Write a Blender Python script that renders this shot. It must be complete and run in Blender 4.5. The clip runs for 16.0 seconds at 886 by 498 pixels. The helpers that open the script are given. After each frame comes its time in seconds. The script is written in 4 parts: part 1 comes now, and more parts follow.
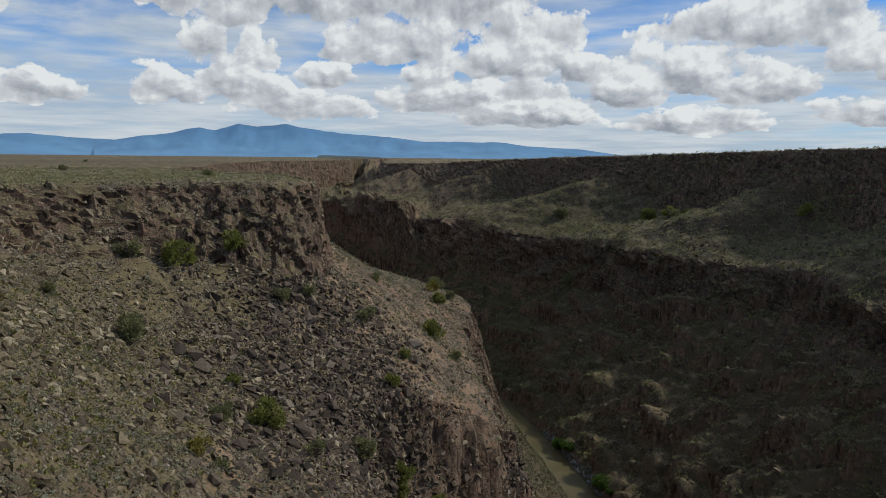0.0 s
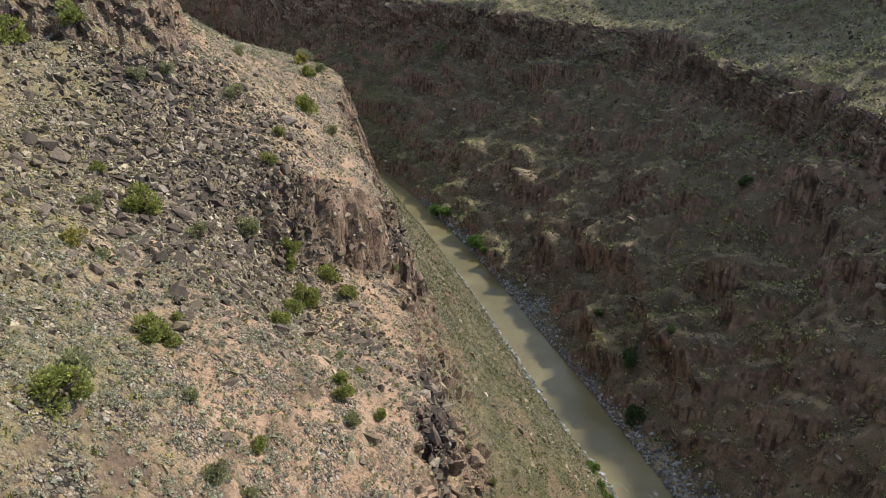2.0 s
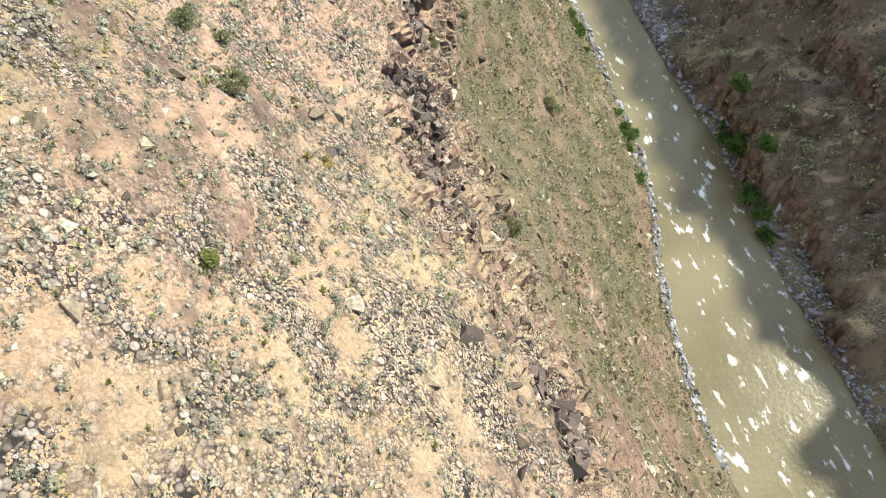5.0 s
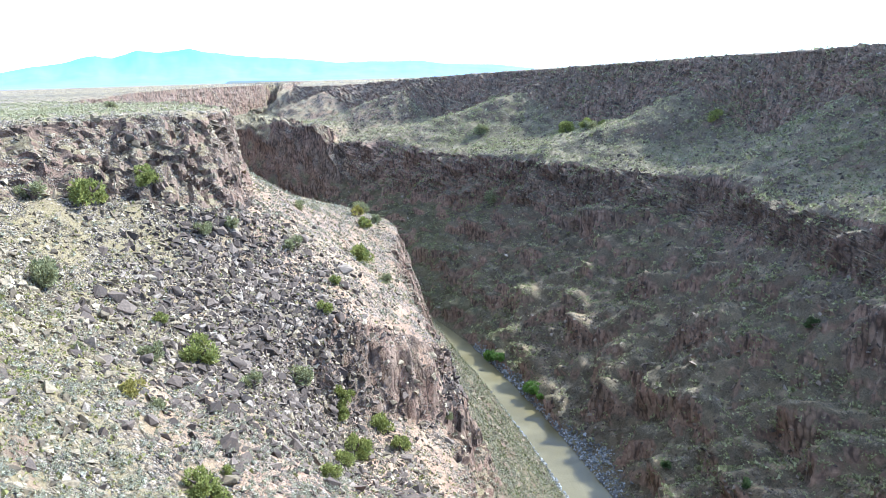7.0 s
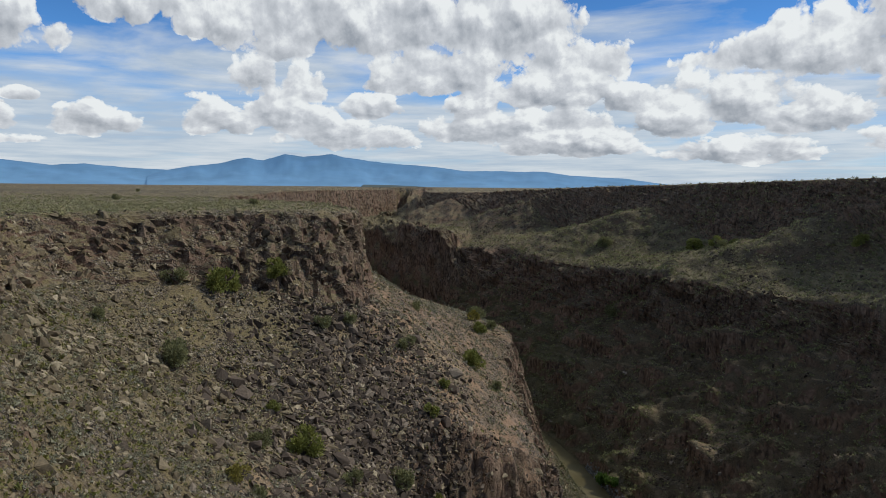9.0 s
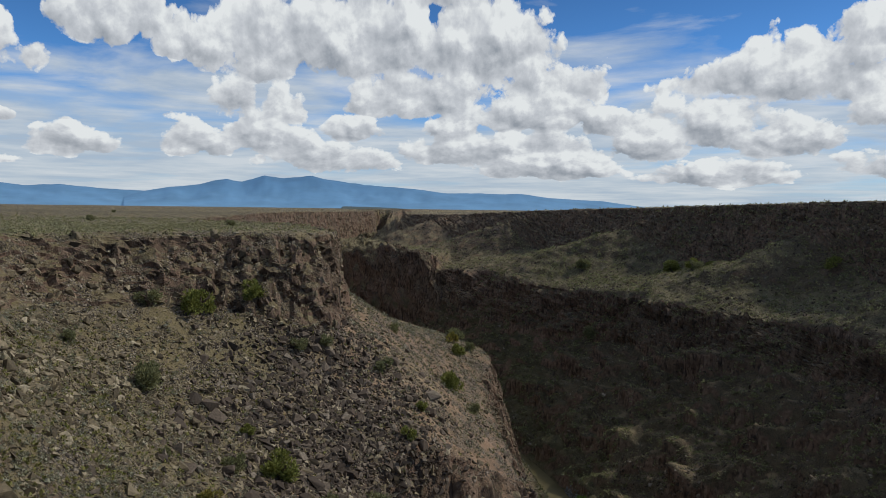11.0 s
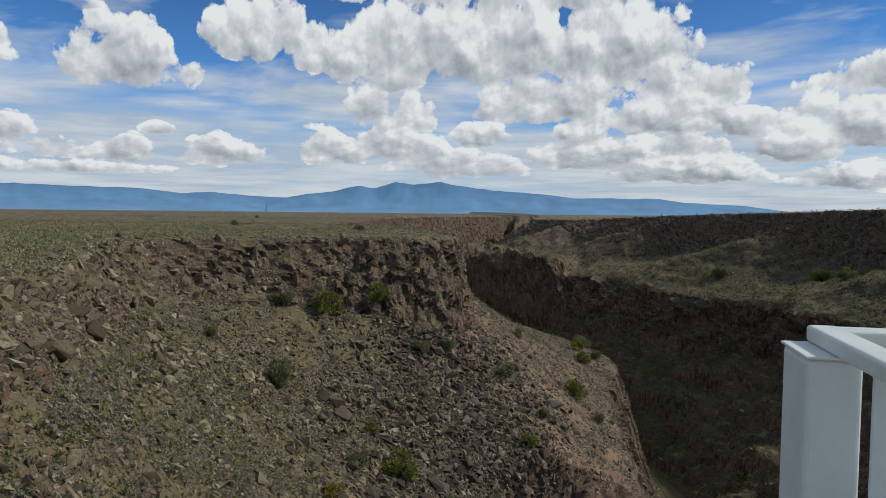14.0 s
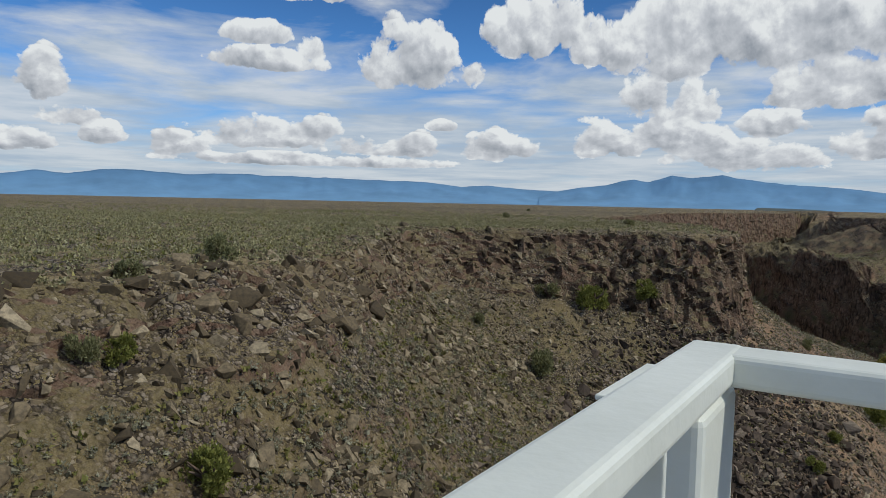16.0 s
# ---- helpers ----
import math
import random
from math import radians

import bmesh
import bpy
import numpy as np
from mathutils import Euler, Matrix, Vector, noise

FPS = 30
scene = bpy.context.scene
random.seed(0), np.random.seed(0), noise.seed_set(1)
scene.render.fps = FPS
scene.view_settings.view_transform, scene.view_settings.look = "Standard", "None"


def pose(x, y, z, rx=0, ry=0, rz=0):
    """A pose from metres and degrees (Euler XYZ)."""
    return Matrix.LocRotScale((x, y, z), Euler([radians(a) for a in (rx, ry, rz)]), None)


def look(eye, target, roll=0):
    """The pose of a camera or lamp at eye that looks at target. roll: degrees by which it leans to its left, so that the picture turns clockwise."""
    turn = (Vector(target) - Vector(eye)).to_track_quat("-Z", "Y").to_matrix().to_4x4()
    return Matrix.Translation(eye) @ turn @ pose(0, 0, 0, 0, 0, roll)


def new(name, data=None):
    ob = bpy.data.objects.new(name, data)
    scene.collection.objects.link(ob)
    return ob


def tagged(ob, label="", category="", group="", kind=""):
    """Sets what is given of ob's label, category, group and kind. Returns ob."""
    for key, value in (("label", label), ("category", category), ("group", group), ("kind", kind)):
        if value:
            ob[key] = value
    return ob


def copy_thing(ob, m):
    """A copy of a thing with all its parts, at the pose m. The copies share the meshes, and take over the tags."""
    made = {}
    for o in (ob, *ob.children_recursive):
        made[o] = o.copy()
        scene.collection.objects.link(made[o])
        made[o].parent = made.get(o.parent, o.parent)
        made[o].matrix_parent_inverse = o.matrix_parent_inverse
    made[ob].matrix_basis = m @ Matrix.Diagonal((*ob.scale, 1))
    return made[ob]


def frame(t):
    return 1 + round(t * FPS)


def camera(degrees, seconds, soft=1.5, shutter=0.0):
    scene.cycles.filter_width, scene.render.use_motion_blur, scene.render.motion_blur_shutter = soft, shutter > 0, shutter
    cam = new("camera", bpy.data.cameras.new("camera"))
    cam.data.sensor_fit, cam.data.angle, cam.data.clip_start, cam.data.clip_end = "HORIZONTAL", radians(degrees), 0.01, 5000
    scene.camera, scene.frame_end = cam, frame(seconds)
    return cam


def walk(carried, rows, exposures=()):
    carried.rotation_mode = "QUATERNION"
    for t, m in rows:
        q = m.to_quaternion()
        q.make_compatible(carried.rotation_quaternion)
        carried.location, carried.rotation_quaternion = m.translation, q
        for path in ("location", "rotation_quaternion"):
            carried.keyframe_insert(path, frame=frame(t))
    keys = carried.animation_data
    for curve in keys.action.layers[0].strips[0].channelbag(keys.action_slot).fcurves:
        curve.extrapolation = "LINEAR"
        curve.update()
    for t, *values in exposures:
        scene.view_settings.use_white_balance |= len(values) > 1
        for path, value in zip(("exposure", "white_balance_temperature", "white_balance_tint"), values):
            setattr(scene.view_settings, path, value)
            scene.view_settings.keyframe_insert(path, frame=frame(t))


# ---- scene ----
# ---- camera and its walk ----
EYE = 6.0  # eye above the plateau of the west rim
DEGREES = 64.01
cam = camera(DEGREES, 16.0, soft=0.6)


def aim(x, y, z, yaw, pitch, roll):
    """yaw: degrees clockwise from north (+y); pitch: up; roll: the camera leans."""
    return Matrix.Translation((x, y, z)) @ Euler((0, 0, -radians(yaw))).to_matrix().to_4x4() @ Euler((radians(90 + pitch), 0, 0)).to_matrix().to_4x4() @ Euler((0, 0, radians(roll))).to_matrix().to_4x4()


PATH = [  # seconds, place, yaw, pitch, roll
    (0.0, -0.07, 0.34, 6.01, 5.10, -7.37, 0.57),
    (0.5, -0.35, 0.31, 5.99, 12.27, -7.54, 1.29),
    (1.0, -0.61, 0.28, 5.98, 15.84, -8.67, 1.37),
    (1.5, -0.62, 0.24, 5.97, 16.57, -16.96, 2.29),
    (2.0, -0.57, 0.24, 5.97, 15.65, -25.50, 0.49),
    (2.5, -0.52, 0.29, 5.96, 15.95, -33.28, 1.52),
    (3.0, -0.48, 0.34, 5.95, 15.72, -41.70, 1.57),
    (3.5, -0.29, 0.42, 5.97, 13.96, -53.02, 2.22),
    (3.7, -0.25, 0.45, 5.97, 13.66, -57.55, 2.45),
    (4.3, -0.31, 0.53, 6.00, 15.00, -65.50, 2.20),
    (5.2, -0.58, 0.68, 6.02, 22.30, -59.50, 2.30),
    (5.8, -0.57, 0.78, 6.05, 26.56, -42.43, 2.32),
    (6.0, -0.48, 0.79, 6.05, 23.13, -31.86, -0.47),
    (6.5, -0.47, 0.75, 6.01, 19.81, -20.93, -1.08),
    (7.0, -0.48, 0.74, 6.03, 11.24, -13.75, -1.73),
    (7.5, -0.06, 0.69, 6.02, 6.98, -10.15, -0.65),
    (8.0, 0.11, 0.65, 6.03, 5.49, -6.39, -1.42),
    (8.5, 0.19, 0.62, 6.02, 3.66, -5.66, -2.16),
    (9.0, 0.39, 0.60, 6.03, 1.63, -5.06, 0.54),
    (9.2, 0.39, 0.59, 6.03, 2.87, -4.48, 0.24),
    (11.3, 0.93, 0.55, 5.98, 3.41, -3.26, 0.98),
    (11.5, 0.97, 0.55, 5.98, 3.70, -3.62, 1.77),
    (12.0, 1.19, 0.54, 5.93, 6.31, -4.76, 2.25),
    (12.5, 1.22, 0.53, 5.89, 0.36, -3.72, 2.03),
    (13.0, 1.43, 0.55, 5.88, -3.41, -3.87, -0.05),
    (13.5, 1.72, 0.57, 5.86, -4.80, -3.69, 0.43),
    (14.0, 2.00, 0.61, 5.85, -7.06, -2.95, 0.61),
    (14.5, 2.19, 0.65, 5.83, -16.14, -3.50, 1.17),
    (15.0, 2.34, 0.79, 5.83, -23.45, -4.55, 1.03),
    (15.5, 2.49, 1.00, 5.80, -30.92, -4.75, 0.76),
    (16.0, 2.66, 1.27, 5.78, -28.65, -3.79, 1.23),
]
EXPOSURES = [(0.0, -0.36, 6250, 7), (1.0, -0.36, 6250, 7), (1.5, 0.05, 6350, 7), (2.0, 1.2, 6350, 7), (2.5, 2.0, 6350, 7), (3.0, 1.95, 6350, 7), (3.5, 1.9, 6350, 7), (5.8, 2.1, 5700, 7), (6.5, 2.15, 5100, 9), (7.0, 2.3, 5100, 8), (7.4, 1.65, 5800, 8), (8.0, 0.5, 6200, 8), (8.6, -0.2, 6250, 7), (13.0, -0.36, 6250, 7), (16.0, -0.36, 6250, 7)]
walk(cam, [(t, aim(*p)) for t, *p in PATH], EXPOSURES)

# ---- world, sun ----
SUN_AZ, SUN_EL = 84.0, 42.5
world = bpy.data.worlds.new("sky")
scene.world = world
world.use_nodes = True


def nodes_of(tree):
    tree.nodes.clear()

    def N(kind, **props):
        n = tree.nodes.new(kind)
        for k, v in props.items():
            if k == "operation":
                n.operation = v
            elif k == "data_type":
                n.data_type = v
            elif k == "blend_type":
                n.blend_type = v
        return n

    return N, tree.links.new


def math_node(N, L, op, a, b=None, c=None, clamp=False):
    n = N("ShaderNodeMath", operation=op)
    n.use_clamp = clamp
    for i, v in enumerate((a, b, c)):
        if v is None:
            continue
        if isinstance(v, (int, float)):
            n.inputs[i].default_value = v
        else:
            L(v, n.inputs[i])
    return n.outputs[0]


def mix_rgb(N, L, fac, a, b, blend="MIX"):
    n = N("ShaderNodeMix", data_type="RGBA", blend_type=blend)
    for i, v in ((0, fac), (6, a), (7, b)):
        if isinstance(v, (int, float)):
            n.inputs[i].default_value = v
        elif isinstance(v, tuple):
            n.inputs[i].default_value = (*v, 1)
        else:
            L(v, n.inputs[i])
    return n.outputs[2]


def ramp(N, L, fac, stops, interp="LINEAR"):
    n = N("ShaderNodeValToRGB")
    n.color_ramp.interpolation = interp
    el = n.color_ramp.elements
    while len(el) < len(stops):
        el.new(0.5)
    for e, (p, c) in zip(el, stops):
        e.position = p
        e.color = (*c, 1) if isinstance(c, tuple) else (c, c, c, 1)
    L(fac, n.inputs[0])
    return n.outputs[0]


def noise_tex(N, L, vec, scale, detail=4, rough=0.55, distortion=0.0, color=False):
    n = N("ShaderNodeTexNoise")
    n.inputs["Scale"].default_value, n.inputs["Detail"].default_value = scale, detail
    n.inputs["Roughness"].default_value, n.inputs["Distortion"].default_value = rough, distortion
    if vec is not None:
        L(vec, n.inputs["Vector"])
    return n.outputs[1 if color else 0]


# cumulus: azimuth, height of the middle, width, height, in degrees
CLOUD_BANK = [(-20.7, 13.3, 11.4, 5.5), (-15.7, 11.7, 8, 2.7), (-9.9, 12.0, 15.1, 6.8), (-3.4, 12.9, 15.1, 7.8), (6.8, 12.0, 16.0, 8.2), (12.3, 9.7, 11.4, 4.1), (1.8, 9.0, 13.7, 3.2), (-1, 17.2, 24, 5), (12, 17.0, 10, 3), (-16, 17.0, 10, 3)]
CLOUD_HEAPS = [(-13.4, 7.4, 5.5, 4.2), (-9.1, 7.5, 5.4, 3.8), (-16.0, 4.9, 7.8, 3.2), (-12.4, 5.6, 8.2, 3.2), (-9.7, 5.0, 7.3, 2.7), (30.7, 9.7, 13.7, 5.5), (25.0, 9.5, 15.1, 3.2), (23.2, 6.4, 11.9, 5.0), (28.5, 5.2, 8.7, 4.1), (19.3, 4.9, 7.8, 3.7), (9.8, 7.3, 15.1, 3.2), (10.8, 4.7, 11.9, 2.7), (4.0, 6.3, 6, 2.5), (0.4, 8.0, 11.9, 2.7), (4.5, 4.3, 11.9, 2.7), (24.9, 2.7, 18.3, 2.3), (11.7, 3.2, 13.7, 2.3), (-5.8, 3.7, 11.9, 2.7), (38, 6.6, 12, 5), (46, 7.5, 12, 5), (36, 3.2, 16, 2.4), (-4, 5.9, 6, 2.2), (16, 6.6, 6, 2.4), (35, 12.5, 10, 3), (45, 13, 14, 5), (56, 9, 14, 6)]
CLOUD_WEST = [(-31.3, 10.6, 12.4, 6.6), (-30.4, 12.2, 6.0, 4.2), (-42.9, 10.4, 11.9, 2.3), (-39.2, 11.5, 2.9, 3.4), (-43.6, 12.4, 6.8, 2.3), (-41.5, 5.0, 13.7, 3.2), (-45.4, 4.6, 5.9, 2.7), (-36.1, 4.1, 7.3, 2.5), (-31.5, 4.2, 6.4, 2.5), (-28.9, 6.0, 2.6, 1.3), (-49.4, 3.8, 6, 2.4), (-39.6, 3.0, 24, 1.4), (-24.6, 4.3, 7.3, 2.5), (-58.2, 7.7, 4.6, 4.6), (-56.5, 5.5, 5.0, 2.3), (-54.2, 4.3, 4.1, 2.3), (-60, 3.5, 6, 2.4), (-39, 15.6, 9, 2.2), (-68, 6, 9, 4)]


def build_sky():
    N, L = nodes_of(world.node_tree)
    out, bg = N("ShaderNodeOutputWorld"), N("ShaderNodeBackground")
    sky = N("ShaderNodeTexSky")
    sky.sky_type, sky.sun_disc = "NISHITA", False
    sky.sun_elevation, sky.sun_rotation = radians(SUN_EL), radians(SUN_AZ)
    sky.altitude, sky.air_density, sky.dust_density, sky.ozone_density = 2000, 1.0, 0.6, 1.5
    tc = N("ShaderNodeTexCoord")
    sep = N("ShaderNodeSeparateXYZ")
    L(tc.outputs["Generated"], sep.inputs[0])
    z = math_node(N, L, "MAXIMUM", sep.outputs[2], 0.0)
    el = math_node(N, L, "ARCSINE", z)
    az = math_node(N, L, "ARCTAN2", sep.outputs[0], sep.outputs[1])

    # a soft high veil and flat streaks towards the horizon; the cumulus are built further down
    v = math_node(N, L, "MULTIPLY", math_node(N, L, "LOGARITHM", math_node(N, L, "ADD", el, 0.05), math.e), 3.2)
    comb = N("ShaderNodeCombineXYZ")
    L(math_node(N, L, "MULTIPLY", az, 3.0), comb.inputs[0]), L(v, comb.inputs[1])
    comb.inputs[2].default_value = 5.2
    d0 = noise_tex(N, L, comb.outputs[0], 1.3, 8, 0.55, 0.3)
    low = ramp(N, L, el, [(0.02, 0.30), (0.10, 0.24), (0.17, 0.10), (0.24, 0.0), (0.4, 0.0), (0.6, 0.17)])
    mask = ramp(N, L, math_node(N, L, "ADD", d0, low), [(0.52, 0.0), (0.74, 0.9)])
    shade = ramp(N, L, noise_tex(N, L, comb.outputs[0], 2.6, 6, 0.55), [(0.36, (0.66, 0.74, 0.84)), (0.5, (0.84, 0.88, 0.92)), (0.62, (1.0, 1.0, 1.0))])
    under = ramp(N, L, el, [(0.24, 1.0), (0.6, 0.8)])
    cloud = mix_rgb(N, L, 1.0, mix_rgb(N, L, 1.0, shade, under, "MULTIPLY"), (8.0, 8.2, 8.5), "MULTIPLY")
    blue = mix_rgb(N, L, 1.0, sky.outputs[0], (0.58, 1.02, 1.5), "MULTIPLY")
    blue = mix_rgb(N, L, 1.0, blue, ramp(N, L, el, [(0.16, 1.0), (0.3, 0.75), (0.65, 0.6)]), "MULTIPLY")
    haze = ramp(N, L, el, [(0.0, 0.75), (0.16, 0.0)])
    blue = mix_rgb(N, L, haze, blue, (5.6, 6.6, 7.6))
    col = mix_rgb(N, L, mask, blue, cloud)
    # cumulus heaps: envelopes with a flat base, broken up by fractal billows; lit from above and from the sun's side
    M = lambda op, a, b=None, c=None: math_node(N, L, op, a, b, c)
    cover, weight, rel = None, None, None
    for a0, e0, w, h in CLOUD_BANK + CLOUD_HEAPS + CLOUD_WEST:
        h = h * (1.35 if a0 > -25 else 1.1)
        da = M("MULTIPLY_ADD", az, 2 / radians(w), -2 * a0 / w)
        de = M("MULTIPLY_ADD", el, 2 / radians(h), -2 * e0 / h)
        dd = M("MAXIMUM", de, M("MULTIPLY", de, -1.7))
        inside = M("SUBTRACT", 1.0, M("MULTIPLY_ADD", dd, dd, M("MULTIPLY", da, da)))
        g = M("MAXIMUM", inside, 0.0)
        cover = M("SMOOTH_MAX", cover, inside, 0.25) if cover else M("MAXIMUM", inside, -1.0)
        rel = M("MULTIPLY_ADD", g, de, rel) if rel else M("MULTIPLY", g, de)
        weight = M("ADD", weight, g) if weight else M("ADD", g, 0.02)
    cover = M("MAXIMUM", cover, -1.0)
    high_up = M("DIVIDE", rel, weight)

    stretch = M("MULTIPLY", M("LOGARITHM", M("ADD", el, 0.10), math.e), 7.2)

    def billow(shift_az, shift_el, detail):
        """Cauliflower heaps: rounded cells with smaller ones on them, on coordinates that shrink towards the horizon."""
        c = N("ShaderNodeCombineXYZ")
        L(M("MULTIPLY_ADD", az, 27.0, shift_az), c.inputs[0]), L(M("ADD", stretch, shift_el), c.inputs[1])
        c.inputs[2].default_value = 1.3
        warp = mix_rgb(N, L, 0.55, c.outputs[0], noise_tex(N, L, c.outputs[0], 1.1, 4, 0.55, color=True), "ADD")
        v = N("ShaderNodeTexVoronoi")
        v.feature = "SMOOTH_F1"
        v.inputs["Scale"].default_value, v.inputs["Detail"].default_value, v.inputs["Roughness"].default_value = 0.62, detail, 0.5
        v.inputs["Lacunarity"].default_value, v.inputs["Smoothness"].default_value = 2.2, 0.35
        L(warp, v.inputs["Vector"])
        return M("SUBTRACT", 1.0, v.outputs["Distance"]), noise_tex(N, L, c.outputs[0], 0.8, 10, 0.56, 0.2)

    (p0, n0), (p1, n1) = billow(0, 0, 4.0), billow(0.16, 0.26, 4.0)
    wide, wide1 = billow(0, 0, 1.0)[0], billow(0.5, 0.7, 1.0)[0]
    field = M("ADD", M("MULTIPLY_ADD", M("SUBTRACT", p0, 0.60), 0.95, M("MULTIPLY", M("SUBTRACT", n0, 0.5), 1.25)), M("MULTIPLY_ADD", cover, 0.8, 0.36))
    solid = ramp(N, L, field, [(0.0, 0.0), (0.05, 0.5), (0.14, 1.0)])
    relief = M("ADD", M("MULTIPLY", M("SUBTRACT", p0, p1), 0.8), M("ADD", M("MULTIPLY", M("SUBTRACT", wide, wide1), 0.30), M("MULTIPLY", M("SUBTRACT", n0, n1), 0.9)))
    light = M("ADD", M("MULTIPLY_ADD", high_up, 0.50, 0.62), relief)
    light = M("ADD", light, M("MULTIPLY", ramp(N, L, field, [(0.0, 1.0), (0.45, 0.0)]), 0.16))
    tone = ramp(N, L, light, [(0.15, (0.42, 0.45, 0.50)), (0.42, (0.60, 0.62, 0.66)), (0.72, (0.82, 0.83, 0.86)), (1.0, (1.12, 1.12, 1.10))])
    heap = mix_rgb(N, L, 1.0, tone, (8.8, 8.8, 8.9), "MULTIPLY")
    col = mix_rgb(N, L, solid, col, heap)
    L(col, bg.inputs[0])
    bg.inputs[1].default_value = 0.1
    L(bg.outputs[0], out.inputs[0])


build_sky()
sun = new("sun", bpy.data.lights.new("sun", "SUN"))
sun.data.energy, sun.data.angle, sun.data.color = 3.0, radians(2.2), (1.0, 0.94, 0.83)
sa, se = radians(SUN_AZ), radians(SUN_EL)
sun.matrix_world = look((math.sin(sa) * math.cos(se) * 500, math.cos(sa) * math.cos(se) * 500, math.sin(se) * 500), (0, 0, 0))


# ---- materials ----
def material(name):
    m = bpy.data.materials.new(name)
    m.use_nodes = True
    N, L = nodes_of(m.node_tree)
    out, b = N("ShaderNodeOutputMaterial"), N("ShaderNodeBsdfPrincipled")
    L(b.outputs[0], out.inputs[0])
    b.inputs["Roughness"].default_value = 0.9
    b.inputs["Specular IOR Level"].default_value = 0.2
    return m, N, L, b


def bump(N, L, b, height, strength, distance):
    n = N("ShaderNodeBump")
    n.inputs["Strength"].default_value, n.inputs["Distance"].default_value = strength, distance
    L(height, n.inputs["Height"])
    L(n.outputs[0], b.inputs["Normal"])


def position(N):
    return N("ShaderNodeNewGeometry").outputs["Position"]


def ground_material():
    """Tan and reddish soil, dry grass, pebbles; bare basalt where it is steep."""
    m, N, L, b = material("canyon_ground")
    geo = N("ShaderNodeNewGeometry")
    pos = geo.outputs["Position"]
    sep = N("ShaderNodeSeparateXYZ")
    L(geo.outputs["Normal"], sep.inputs[0])
    broad = noise_tex(N, L, pos, 0.02, 3, 0.55)
    patch = noise_tex(N, L, pos, 0.12, 5, 0.6)
    grain = noise_tex(N, L, pos, 2.2, 6, 0.7)
    soil = ramp(N, L, patch, [(0.3, (0.255, 0.15, 0.09)), (0.5, (0.375, 0.23, 0.143)), (0.7, (0.45, 0.295, 0.19))])
    grass = ramp(N, L, grain, [(0.35, (0.23, 0.205, 0.085)), (0.65, (0.46, 0.41, 0.19))])
    level = ramp(N, L, sep.outputs[2], [(0.93, 0.0), (0.985, 0.6)])
    green = math_node(N, L, "MAXIMUM", ramp(N, L, broad, [(0.45, 0.02), (0.65, 0.35)]), level)
    col = mix_rgb(N, L, green, soil, grass)

    where = N("ShaderNodeSeparateXYZ")
    L(pos, where.inputs[0])
    # darker, grassier soil under the stones of the upper west slope
    upper = math_node(N, L, "MULTIPLY_ADD", math_node(N, L, "SUBTRACT", broad, 0.5), 90.0, where.outputs[0])
    upper = ramp(N, L, math_node(N, L, "MULTIPLY_ADD", upper, 0.01, 0.5), [(0.24, 0.85), (0.36, 0.0)])
    upper = math_node(N, L, "MULTIPLY", upper, ramp(N, L, sep.outputs[2], [(0.93, 1.0), (0.985, 0.15)]))
    col = mix_rgb(N, L, upper, col, ramp(N, L, grain, [(0.35, (0.125, 0.102, 0.045)), (0.65, (0.29, 0.24, 0.11))]))
    wide = N("ShaderNodeMapping")
    wide.inputs["Scale"].default_value = (0.0005, 0.003, 0.0)
    L(pos, wide.inputs["Vector"])
    col = mix_rgb(N, L, ramp(N, L, noise_tex(N, L, wide.outputs[0], 1.0, 4, 0.6), [(0.45, 0.0), (0.6, 0.6)]), col, (0.085, 0.082, 0.045))

    def stones(scale, share):
        """Stones of one size lying in the soil: each its own tone, shadow between them painted near-black in the gaps.
        """
        v = N("ShaderNodeTexVoronoi")
        v.inputs["Scale"].default_value = scale
        warp = mix_rgb(N, L, 0.06 / scale, pos, noise_tex(N, L, pos, scale * 3, 2, 0.5, color=True), "ADD")
        L(warp, v.inputs["Vector"])
        hue = N("ShaderNodeSeparateColor")
        L(v.outputs["Color"], hue.inputs[0])
        tone = ramp(N, L, hue.outputs[0], [(0.0, (0.08, 0.063, 0.05)), (0.5, (0.22, 0.175, 0.13)), (1.0, (0.46, 0.385, 0.30))])
        gap_shade = ramp(N, L, v.outputs["Distance"], [(0.42, 0.0), (0.62, 1.0)])
        tone = mix_rgb(N, L, gap_shade, tone, (0.025, 0.02, 0.016))
        lying = math_node(N, L, "MULTIPLY", ramp(N, L, hue.outputs[1], [(1 - share - 0.04, 0.0), (1 - share, 1.0)]), ramp(N, L, noise_tex(N, L, pos, 0.16, 3, 0.5), [(0.40, 0.2), (0.58, 1.0)]))
        return tone, lying, v.outputs["Distance"]

    t1, k1, peb1 = stones(3.3, 0.5)
    t2, k2, peb2 = stones(1.7, 0.22)
    t3, k3, peb3 = stones(8.0, 0.45)
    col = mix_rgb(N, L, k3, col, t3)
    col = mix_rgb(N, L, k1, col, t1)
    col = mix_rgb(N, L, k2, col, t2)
    # the far wall's shade, painted onto its basalt rubble as near-black brown
    far_side_shade = math_node(N, L, "MULTIPLY", ramp(N, L, math_node(N, L, "DIVIDE", where.outputs[0], 400.0), [(0.28, 0.0), (0.32, 0.72)]), ramp(N, L, sep.outputs[2], [(0.88, 1.0), (0.95, 0.0)]))
    col = mix_rgb(N, L, far_side_shade, col, ramp(N, L, grain, [(0.38, (0.03, 0.024, 0.017)), (0.5, (0.085, 0.067, 0.044)), (0.62, (0.17, 0.14, 0.09))]))
